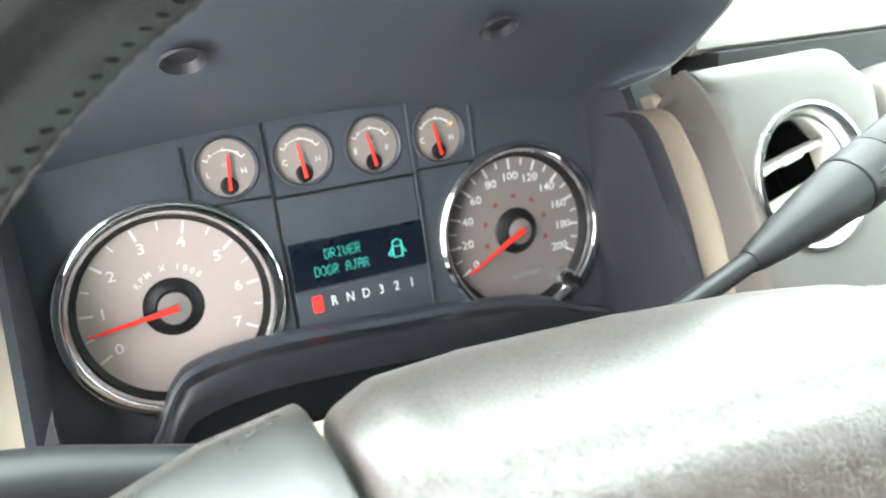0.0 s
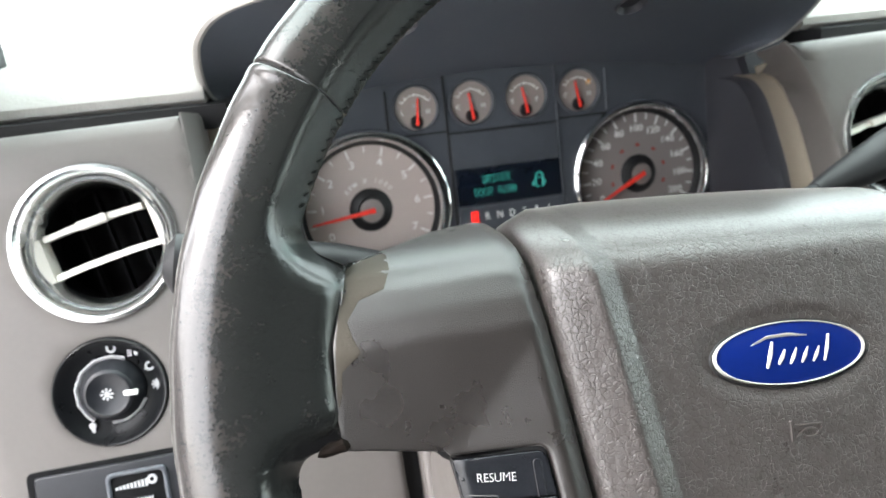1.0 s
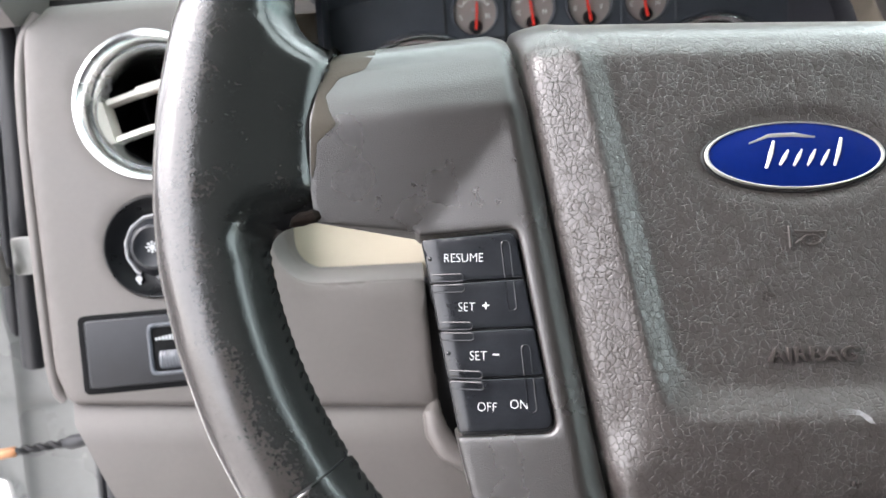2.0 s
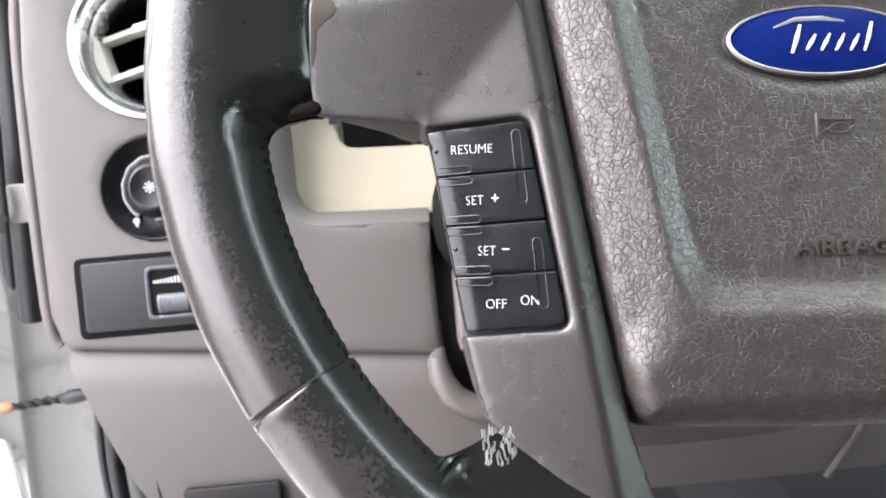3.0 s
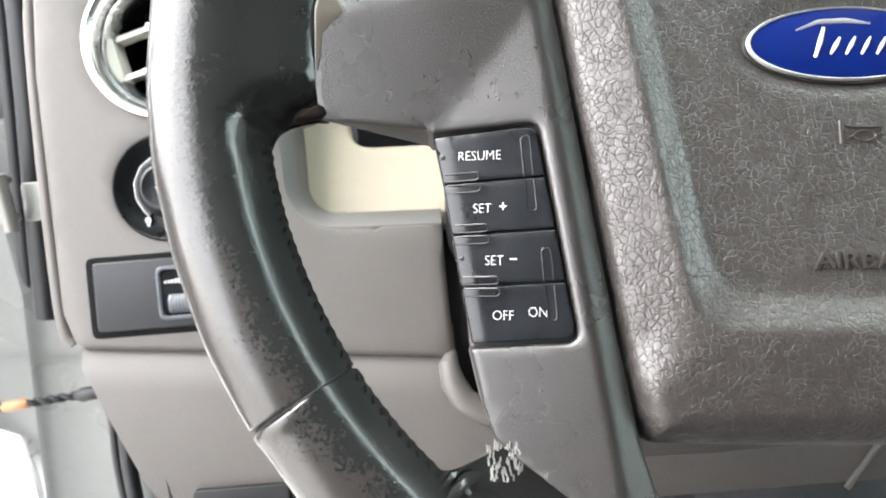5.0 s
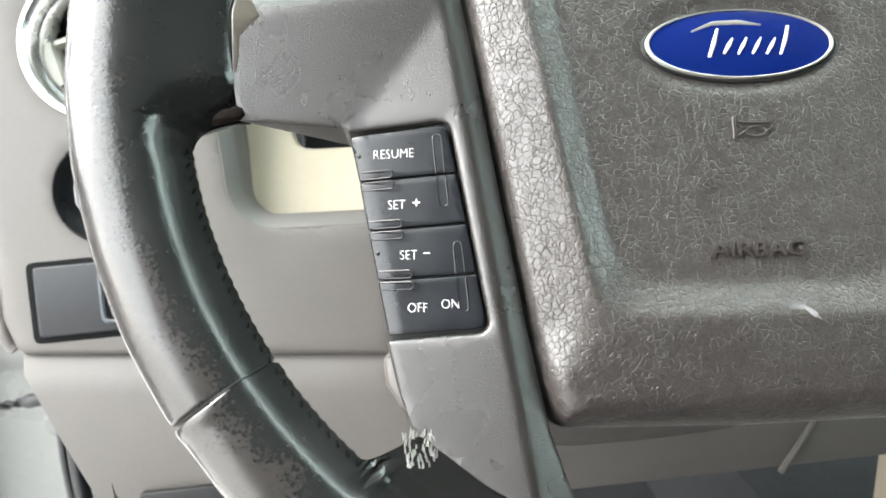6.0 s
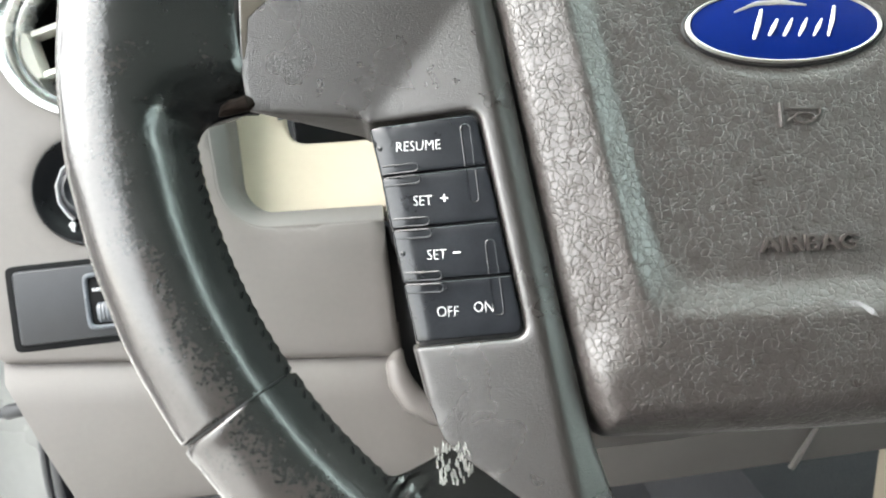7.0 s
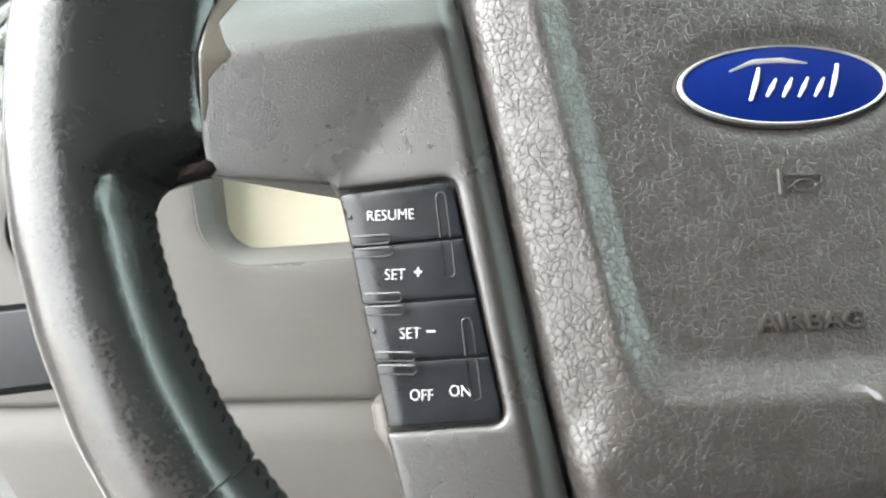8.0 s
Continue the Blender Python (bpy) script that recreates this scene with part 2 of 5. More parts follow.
def part(name, shape, mat, parent=None, label="", smooth=True, kind="", at=None):
    """One mesh object from (verts, faces) in the parent's drawing units. at: an origin of its own, in the same units."""
    verts, faces = shape
    off = np.array(at if at else (0, 0, 0), float)
    mesh = bpy.data.meshes.new(name)
    mesh.from_pydata(((np.asarray(verts, float) - off) * U).tolist(), [], [list(map(int, f)) for f in faces])
    mesh.materials.append(mat)
    mesh.update()
    bm = bmesh.new()
    bm.from_mesh(mesh)
    bmesh.ops.remove_doubles(bm, verts=bm.verts, dist=1e-7)
    bmesh.ops.recalc_face_normals(bm, faces=bm.faces)
    for e in bm.edges:
        e.smooth = len(e.link_faces) == 2 and e.calc_face_angle(0) < radians(38)
    for f in bm.faces:
        f.smooth = smooth
    bm.to_mesh(mesh)
    bm.free()
    ob = new(name, mesh)
    if parent:
        ob.parent = parent
    ob.location = Vector(off * U) + (Vector((0, 0, 0)) if parent else Vector((0, 0, Z0)))
    return tagged(ob, label=label, kind=kind)


def join(*shapes):
    verts, faces = [], []
    for v, f in shapes:
        k = len(verts)
        verts += [tuple(p) for p in v]
        faces += [[i + k for i in q] for q in f]
    return verts, faces


def moved(shape, m):
    """A shape carried by a Matrix in drawing units."""
    return [tuple(m @ Vector(v)) for v in shape[0]], shape[1]


def loft(rings, closed=True, caps=True, around=False):
    """Skin over rings of equally many points."""
    k = len(rings[0])
    verts = [tuple(p) for r in rings for p in r]
    faces = []
    n = len(rings)
    for i in range(n if around else n - 1):
        a, b = i * k, ((i + 1) % n) * k
        for j in range(k if closed else k - 1):
            j2 = (j + 1) % k
            faces.append((a + j, a + j2, b + j2, b + j))
    if caps and closed and not around:
        faces += [tuple(range(k))[::-1], tuple(range((n - 1) * k, n * k))]
    return verts, faces


def lathe(profile, n=64, cx=0.0, cy=0.0, squash=1.0, around=False):
    """Profile of (r, z) turned about the z axis at cx, cy."""
    rings = []
    for r, z in profile:
        rings.append([(cx + r * math.cos(2 * math.pi * i / n), cy + squash * r * math.sin(2 * math.pi * i / n), z) for i in range(n)])
    return loft(rings, caps=False, around=around)


def tube(points, radii, n=14, flat=1.0):
    """A round bar along points, with a radius at each."""
    pts = [Vector(p) for p in points]
    radii = radii if isinstance(radii, (list, tuple)) else [radii] * len(pts)
    rings, side = [], None
    for i, p in enumerate(pts):
        d = (pts[min(i + 1, len(pts) - 1)] - pts[max(i - 1, 0)]).normalized()
        if side is None:
            side = d.orthogonal().normalized()
        side = (side - d * side.dot(d)).normalized()
        up = d.cross(side)
        rings.append([p + (side * math.cos(a) + up * flat * math.sin(a)) * radii[i] for a in np.linspace(0, 2 * math.pi, n, endpoint=False)])
    return loft(rings)


def rounded(points, r=4.0, n=5):
    """A closed outline with its corners rounded; r may be a list."""
    out = []
    k = len(points)
    rs = r if isinstance(r, (list, tuple)) else [r] * k
    for i in range(k):
        p, a, b = (Vector(points[j % k]).to_2d() for j in (i, i - 1, i + 1))
        da, db = (a - p), (b - p)
        if rs[i] <= 0:
            out.append((p.x, p.y))
            continue
        half = max(0.05, da.angle(db) / 2)
        cut = min(rs[i] / math.tan(half), da.length * 0.48, db.length * 0.48)
        s, e = p + da.normalized() * cut, p + db.normalized() * cut
        for t in np.linspace(0, 1, n):
            q = s * (1 - t) ** 2 + p * 2 * t * (1 - t) + e * t * t
            out.append((q.x, q.y))
    return out


def inside(pts, poly):
    x, y = pts[:, 0], pts[:, 1]
    res = np.zeros(len(pts), bool)
    q = np.asarray(poly)
    for (x1, y1), (x2, y2) in zip(q, np.roll(q, -1, 0)):
        if y1 != y2:
            res ^= ((y1 > y) != (y2 > y)) & (x < (x2 - x1) * (y - y1) / (y2 - y1) + x1)
    return res


def edge_distance(pts, poly):
    best = np.full(len(pts), 1e9)
    q = np.asarray(poly, float)
    for a, b in zip(q, np.roll(q, -1, 0)):
        d = b - a
        t = np.clip(((pts - a) @ d) / max(d @ d, 1e-9), 0, 1)
        best = np.minimum(best, np.hypot(*(pts - a - t[:, None] * d).T))
    return best


def resampled(poly, step):
    out = []
    q = [Vector(p) for p in poly]
    for a, b in zip(q, q[1:] + q[:1]):
        m = max(1, int((b - a).length / step))
        out += [tuple(a.lerp(b, i / m)) for i in range(m)]
    return out


def pillow(outline, height, step=3.0, edge=3.0, depth=10.0, holes=(), back=None):
    """A thick plate: height(x, y) over the outline, its edges rounded by edge (a number or a function), with sides of that depth."""
    loops = [resampled(outline, step)] + [resampled(h, step) for h in holes]
    every = np.array([p for lp in loops for p in lp])
    lo, hi = every.min(0), every.max(0)
    gx, gy = np.meshgrid(np.arange(lo[0], hi[0], step), np.arange(lo[1], hi[1], step * 0.87))
    gx[::2] += step / 2
    free = np.c_[gx.ravel(), gy.ravel()]

    def ok(p):
        good = inside(p, loops[0])
        for h in loops[1:]:
            good &= ~inside(p, h)
        return good

    def away(p):
        return np.min([edge_distance(p, lp) for lp in loops], 0)

    e_at = edge if callable(edge) else lambda p: np.full(len(p), float(edge))
    inner = []
    for lp in loops:
        q = np.array(lp)
        tang = np.roll(q, -1, 0) - np.roll(q, 1, 0)
        nrm = np.c_[-tang[:, 1], tang[:, 0]] / np.maximum(np.hypot(*tang.T), 1e-6)[:, None]
        r = e_at(q)[:, None]
        for k in (0.06, 0.22, 0.5, 0.85):
            for s in (1, -1):
                c = q + s * nrm * r * k
                keep = ok(c)
                c, want = c[keep], (r * k)[keep][:, 0]
                inner.append(c[away(c) > want * 0.9])
    inner = np.concatenate(inner)
    keep = ok(free)
    free = free[keep]
    free = free[away(free) > e_at(free) * 0.95 + step * 0.3]
    pts = np.concatenate([every, inner, free])
    edges, k = [], 0
    for lp in loops:
        m = len(lp)
        edges += [(k + i, k + (i + 1) % m) for i in range(m)]
        k += m
    co, _, tri, *_ = delaunay_2d_cdt([Vector(p) for p in pts], edges, [], 0, 1e-4)
    co = np.array([tuple(c) for c in co])
    mid = np.array([co[list(t)].mean(0) for t in tri])
    good = ok(mid)
    faces = [tuple(t) for t, g in zip(tri, good) if g]
    r = e_at(co)
    d = np.clip(away(co) / np.maximum(r, 1e-6), 0, 1)
    drop = r * (1 - np.sqrt(np.clip(1 - (1 - d) ** 2, 0, 1)))
    top = np.array([height(x, y) for x, y in co])
    verts = [tuple(v) for v in np.c_[co, top - drop]]
    for lp in loops:
        m, k = len(lp), len(verts)
        q = np.array(lp)
        rim = np.array([height(x, y) for x, y in q]) - e_at(q)
        low = np.array([back(x, y) for x, y in q]) if back else rim - depth
        verts += [(*p, z) for p, z in zip(lp, rim)] + [(*p, z) for p, z in zip(lp, low)]
        faces += [(k + i, k + (i + 1) % m, k + m + (i + 1) % m, k + m + i) for i in range(m)]
    return verts, faces


def flat(z):
    return lambda x, y: z


def bar(x0, x1, y0, y1, z0, z1, r=1.0, edge=0.6):
    """A small rounded block in the x, y plane."""
    return pillow(rounded([(x0, y0), (x1, y0), (x1, y1), (x0, y1)], r, 4), flat(z1), max(3.0, (x1 - x0) / 2), edge, max(0.1, z1 - z0 - edge))


def lettering(name, text, size, m, mat, parent, wide=1.0, thick=0.15, label="", centre=True, bold=0.0):
    """Raised letters, in the x, y plane of m (drawing units)."""
    cu = bpy.data.curves.new(name, "FONT")
    cu.body, cu.size, cu.extrude, cu.resolution_u, cu.offset = text, 1.0, 0.02, 3, bold
    cu.align_x, cu.align_y = ("CENTER" if centre else "LEFT"), "CENTER"
    tmp = bpy.data.objects.new("tmp", cu)
    scene.collection.objects.link(tmp)
    mesh = bpy.data.meshes.new_from_object(tmp.evaluated_get(bpy.context.evaluated_depsgraph_get()))
    bpy.data.objects.remove(tmp)
    bpy.data.curves.remove(cu)
    mesh.name = name
    mesh.materials.clear()
    mesh.materials.append(mat)
    k = size / 0.72
    scale = Matrix.Diagonal((k * wide, k, thick / 0.02, 1))
    mesh.transform(Matrix.Scale(U, 4) @ m @ scale)
    ob = new(name, mesh)
    ob.parent = parent
    return tagged(ob, label=label)


def slab_units(x0, x1, y0, y1, z0, z1):
    return list(itertools.product((x0, x1), (y0, y1), (z0, z1))), [(0, 1, 3, 2), (4, 6, 7, 5), (0, 4, 5, 1), (2, 3, 7, 6), (0, 2, 6, 4), (1, 5, 7, 3)]


def smooth01(x, a, b):
    t = min(1.0, max(0.0, (x - a) / (b - a)))
    return t * t * (3 - 2 * t)

# ---- steering wheel: local x right, y up in the wheel's plane, z towards the driver ----
ROLL = Matrix.Rotation(-SPIN, 3, "Z")
WHEEL_TURN = Matrix(((1, 0, 0), (0, math.sin(TAU), -math.cos(TAU)), (0, math.cos(TAU), math.sin(TAU)))) @ ROLL
wheel = thing("steering_wheel", (0, 0, 0), WHEEL_TURN, "worn dark brown leather steering wheel with cruise buttons, on its column", "steering wheel")
HUB = (0.0, 3.0)


def local(u, v):
    """From level wheel-plane coordinates to those of the slightly turned wheel."""
    c, s = math.cos(SPIN), math.sin(SPIN)
    return u * c - v * s, u * s + v * c


RI, STEP_IN = 176.3, 18.4


def fillet(s, r):
    """Share of the step taken at a distance s outside the spoke's edge, rounded by r."""
    if s >= r:
        return 0.0
    if s >= 0:
        return (r - math.sqrt(r * r - (r - s) ** 2)) / STEP_IN
    return r / STEP_IN + (1 - r / STEP_IN) * smooth01(-s, 0, 1.6)


def inner_radius(deg):
    d = deg % 360
    d = 180 - d if d <= 90 else (d if d <= 270 else 540 - d)
    per = radians(1) * RI
    side = fillet((164.0 - d) * per, 13.0) if d < 175 else fillet((d - 187.1) * per, 8.0)
    low = smooth01(d, 226.5, 230.5) * (1 - smooth01(d, 250, 256))
    return RI - STEP_IN * max(side, low)


SECTION = [(209, -17, -17), (208.3, -11.5, -11.5), (206.2, -6.2, -6.2), (202.2, -2.2, -2.2), (196, -0.2, -0.2), (189, -0.5, -0.5), (186, -1.6, -2.0), (183.5, -3.6, -3.4), (180, -8, -6),
           (177, -12.5, -8.2), (175.3, -15.5, -10.2), (175, -17, -14), (175.6, -20, -22), (178, -25, -27), (182, -29.5, -30), (188, -33, -33), (194, -34, -34), (200, -32.5, -32.5), (205, -28.5, -28.5), (208, -23, -23)]
SEAMS = (147.5, 213.3, 32.5, 326.7)


FRONT = sorted((189 - (189 - r) * (189 - RI) / 14 - RI, w) for r, w, _ in SECTION[5:12])
FRONT_Q, FRONT_W = [q for q, w in FRONT], [w for q, w in FRONT]


def edge_gap(deg, r):
    """Distance of a point of the hide from its inner edge, along the rim, round the fillets and under the tongue."""
    d = deg % 360
    d = 180 - d if d <= 90 else (d if d <= 270 else 540 - d)
    best = 99.0
    for s, big in (((164.0 - d) * radians(1) * r, 13.0), ((d - 187.1) * radians(1) * r, 8.0)):
        a, b = big - s, r - (RI - big)
        best = min(best, math.hypot(a, b) - big if a > 0 and b > 0 else (-s if b <= 0 else r - RI))
    return best


def tongue_share(deg):
    d = deg % 360
    d = 180 - d if d <= 90 else (d if d <= 270 else 540 - d)
    return smooth01(d, 157.5, 164.0) * (1 - smooth01(d, 187.1, 191.5))


def rim_ring(deg):
    a, r_in = radians(deg), inner_radius(deg)
    k = (RI - r_in) / STEP_IN
    scallop = 0.3 * abs(math.sin(math.pi * deg / 1.35)) - 0.15 if k < 0.02 else 0.0
    # each seam pinches the hide a little
    pinch = sum(1.5 * math.exp(-((deg - s) / 0.2) ** 2) - 0.35 * math.exp(-((deg - s - 0.8) / 0.6) ** 2) for s in SEAMS)
    wob = 0.35 * math.sin(deg * 0.31) + 0.25 * math.sin(deg * 0.83 + 1)
    ring = []
    for r, w0, w1 in SECTION:
        rr = 189 + (r - 189) * 1.2 if r >= 189 else 189 - (189 - r) * (189 - r_in) / 14.0
        w = w0 * (1 - k) + w1 * k
        rr, w = 192 + (rr - 192) * (1 - pinch * 0.05), -17 + (w + 17) * (1 - pinch * 0.05)
        if r > 189:
            rr += wob * 0.4
        if r < 176:
            rr += scallop
        if r <= 189 and w0 >= -17 and SECTION.index((r, w0, w1)) < 12:
            base = np.interp(rr, (159, 159.6, 163, 170, 177, 183.5, 189), (-12.5, -10.6, -8.4, -6, -4, -1.8, -0.5))
            w = -0.5 + (base + 0.5) * tongue_share(deg) + np.interp(edge_gap(deg, rr), FRONT_Q, FRONT_W) + 0.5
        ring.append((HUB[0] + rr * math.cos(a), HUB[1] + rr * math.sin(a), w))
    return ring


def catmull(ring, n=2):
    out, m = [], len(ring)
    for i in range(m):
        p0, p1, p2, p3 = (np.array(ring[(i + k) % m]) for k in (-1, 0, 1, 2))
        for t in np.arange(n) / n:
            out.append(tuple(0.5 * (2 * p1 + (p2 - p0) * t + (2 * p0 - 5 * p1 + 4 * p2 - p3) * t * t + (3 * p1 - p0 - 3 * p2 + p3) * t ** 3)))
    return out


def eased(ps, n=5):
    """An open run of points, smoothed."""
    return catmull([ps[0]] + list(ps) + [ps[-1]], n)[n:n * len(ps) + 1]


angles = []
d = 0.0
while d < 360:
    angles.append(d)
    near = min(min(abs(d - s) for s in SEAMS), *(abs(d - c) for m in (162.5, 188.5, 228.5, 253) for c in (m, (180 - m) % 360)))
    d += 0.05 if min(abs(d - s) for s in SEAMS) < 0.6 else 0.13 if near < 3.2 else (0.27 if 20 < d < 160 or 190 < d < 228 else 0.8)
rim = part("rim", loft([catmull(rim_ring(a)) for a in angles], around=True), LEATHER, wheel, "worn leather rim with dark peeled spots, its inner half painted as shaded")


def wear_shade_at(x, y):
    """How dark the hide is painted, fully on the inner half of the rim, hardly on the outside: rubbed-off finish, and
    shade put into the colour.
    """
    r, deg = math.hypot(x - HUB[0], y - HUB[1]), math.degrees(math.atan2(y - HUB[1], x - HUB[0])) % 360
    low = smooth01(deg, 190, 205) * (1 - smooth01(deg, 265, 290))
    edge = 198.5 - 5.0 * low
    return 1 - smooth01(r, edge - 12, edge + 9)


rim.data.attributes.new("wear_shade", "FLOAT", "POINT").data.foreach_set("value", [wear_shade_at(v.co.x / U, v.co.y / U) for v in rim.data.vertices])


def stitches(a0, a1, step=1.35):
    shapes = []
    for k, deg in enumerate(np.arange(a0, a1, step)):
        a = radians(deg)
        kk = (RI - inner_radius(deg)) / STEP_IN
        if kk > 0.05:
            continue
        c = Vector((HUB[0] + 177.4 * math.cos(a), HUB[1] + 177.4 * math.sin(a), -13.2))
        t = Vector((-math.sin(a), math.cos(a), 0)) + Vector((math.cos(a) * 0.5, math.sin(a) * 0.5, 0.6))
        shapes.append(tube([c - t * 0.95, c - t * 0.3, c + t * 0.3, c + t * 0.95], [0.2, 0.36, 0.36, 0.2], 6))
    return join(*shapes)


for a0, a1 in ((20, 160), (190, 227), (313, 350), (256, 284)):
    part("stitching", stitches(a0, a1), MATTE, wheel, "row of black thread stitches", kind="stuff")

for s in SEAMS:
    part("seam_thread", tube(catmull(rim_ring(s), 2)[2:20], 0.36, 6), BLACK, wheel, "dark thread in the seam")

# torn, whitened hide where the lower spoke joins the rim
rng = random.Random(4)
fibres = []
for i in range(75):
    ux, vy = -113 + rng.uniform(-3, 7), -111 + rng.uniform(-7, 3)
    x, y = local(ux, vy)
    z = -7.0 + rng.uniform(-2.5, 0.2)
    dx, dy = rng.uniform(-0.9, 0.7), rng.uniform(-0.4, 1.4)
    fibres.append(tube([(x, y - 1.4, z), (x + dx * 0.5, y + dy * 0.5, z + rng.uniform(0.1, 0.5)), (x + dx, y + dy, z + rng.uniform(-0.4, 0.4))], [0.3, 0.2, 0.06], 5))
part("frayed_edge", join(*fibres), material("bare_hide", (0.26, 0.26, 0.245), 0.6, spread=0.3, stain=300.0), wheel, "frayed pale leather fibres", kind="stuff")
tear = tube([(HUB[0] + r * math.cos(radians(a)), HUB[1] + r * math.sin(radians(a)), w) for r, a, w in ((168.5, 187.2, -15.5), (166.5, 186.9, -14.5), (164, 186.7, -14), (161.5, 186.6, -13.6), (159.4, 186.5, -13.4), (157.9, 186.4, -14))], [0.5, 1.7, 2.3, 2.4, 2.3, 1.4], 12)
tear = [(x + 0.5 * noise.noise((x * 0.6, y * 0.6, 1.0)), y + 0.7 * noise.noise((x * 0.7, y * 0.7, 5.0)), z + 0.6 * noise.noise((x, y, z))) for x, y, z in tear[0]], tear[1]
part("torn_hide", tear, material("brown_hide", (0.009, 0.0055, 0.004), 0.85, spec=0.15, spread=0.5, stain=500.0, grain=0.0003, grain_size=0.0008), wheel, "torn brown edge of the leather")


def spoke_height(x, y):
    u, v = x * math.cos(SPIN) + y * math.sin(SPIN), -x * math.sin(SPIN) + y * math.cos(SPIN)
    pod = -3.2 + (u + 94) * 0.27
    face = 4.04 + 0.1054 * u + 0.157 * v
    d = pod - face
    w = max(pod, face) + 1.0 * math.exp(-abs(d) / 2.0) * 0.35
    if v > 26:
        w = 4.04 + 0.1054 * u + 0.157 * 26 + float(np.interp(v, (26, 35, 45, 51, 56, 60, 64, 68, 71), (0, -2.0, -5.5, -10, -17.5, -26, -37, -50, -64)))
    gap = -81 + (v - 15) * -0.075   # line of the pad's edge
    inset = gap - u
    if inset < 9:
        w = min(w, w - (9 - inset) * 0.85)
    return w


SPOKE_UV = [(-149.4, 56.2), (-134, 60.5), (-112, 67), (-88, 70), (-86.5, 44), (-85.5, 32), (-83, 7), (-80, -31), (-76, -78), (-72, -112), (-64.5, -142), (-74, -138), (-93, -125.5), (-107.5, -113), (-113, -107),
            (-116, -97), (-118.5, -80.5), (-87, -81.3), (-92.8, -15.2), (-124.5, -14.2), (-126, -12.5), (-159.2, -6.2), (-159.8, 6), (-157.8, 29)]
SPOKE_R = [2, 8, 8, 2, 0, 0, 0, 0, 0, 0, 0, 2, 2, 2, 2, 0, 1.5, 4, 4, 1.5, 1.5, 1, 0, 0]
spoke_outline = rounded([local(*p) for p in SPOKE_UV], SPOKE_R)
shape = pillow(spoke_outline, spoke_height, 2.4, lambda p: np.where(np.hypot(p[:, 0] - HUB[0], p[:, 1] - HUB[1]) > 154, 0.5, 1.6), 26, back=lambda x, y: -66.0 if y > 20 and x > -150 else float(np.interp(x, (-157, -124), (-15, -34))))
joint = tube([(HUB[0] + 159.2 * math.cos(radians(a)), HUB[1] + 159.2 * math.sin(radians(a)), -16.2) for a in np.linspace(167.8, 183.6, 24)], 3.0, 10)
for s in (1, -1):
    part("joint_seal", ([(s * x, y, z) for x, y, z in joint[0]], joint[1]), RUBBER, wheel, "black joint between leather and spoke")
spoke = part("spoke_trim", shape, SPOKE, wheel, "grained grey-brown plastic spoke trim")
part("spoke_trim", ([(-x, y, z) for x, y, z in shape[0]], shape[1]), SPOKE, wheel, "grained grey-brown plastic spoke trim")

# rubbed patch of bare brown plastic beside the leather joint
patch = rounded([local(*p) for p in ((-149.6, 55), (-142, 57.5), (-133.6, 59.5), (-134.5, 52), (-138, 45), (-147, 42.5), (-152, 36), (-151, 30.5), (-148.8, 25), (-152.3, 22.6), (-156.0, 19.8), (-157.0, 13), (-158.9, 7.0), (-158.6, 14), (-157.3, 27), (-154.0, 41))], 1.4)
part("rubbed_patch", pillow(patch, lambda x, y: spoke_height(x, y) + 0.12, 2.0, 0.1, 0.2), material("rubbed_plastic", (0.058, 0.051, 0.041), 0.8, spec=0.2, grain=0.0001, grain_size=0.001, stain=120.0), wheel, "rubbed light brown patch")

# ---- airbag cover ----
PAD_HALF = [(0, 69.5), (50, 68.5), (75, 66), (88.8, 59), (86, 26), (82, 0), (76, -37), (69, -83), (62.5, -117.5), (0, -118.5)]
pad_outline = rounded([(-x, y) for x, y in PAD_HALF[:-1]] + [(-x, y) for x, y in PAD_HALF[-1:]] + [(x, y) for x, y in PAD_HALF[-2:0:-1]], [0, 10, 12, 8, 0, 0, 0, 0, 7, 0, 7, 0, 0, 0, 0, 8, 12, 10])


def pad_height(x, y):
    ax = abs(x)
    left = (ax - (43.4 + (y + 62) * 0.177)) * 0.985
    low = -74.4 - y
    k = 5.0
    m = max(left, low)
    d = m + k * math.log(math.exp((left - m) / k) + math.exp((low - m) / k))
    fade = 1 - smooth01(y, 26, 58)
    t = d / 10.0
    soft = 0.5 * (math.sqrt(t * t + 0.002) - math.sqrt((t - 1) ** 2 + 0.002) + 1)   # straight slope, its two edges rounded
    rise = 5.0 * soft * (0.3 + 0.7 * fade)
    side = smooth01(left - low, -6, 14)
    out = max(0.0, d - 10.6)
    roll = -out * (0.10 + 0.32 * side) - 0.003 * out ** 2
    dome = -0.0004 * x * x * (0.3 if d < 0 else 0.5)
    crown = -max(0.0, y - 32) ** 2 * 0.043
    # shallow dish round the emblem
    e = math.hypot(x / 37.0, y / 17.0)
    dish = -1.5 * (1 - smooth01(e, 0.72, 1.08))
    return rise + roll + dome + crown + dish


def pad_edge(p):
    y = p[:, 1]
    top = np.clip((y - 15) / 30, 0, 1)
    bottom = np.clip((-95 - y) / 18, 0, 1)
    return 4.0 + 1.5 * top + 9 * bottom


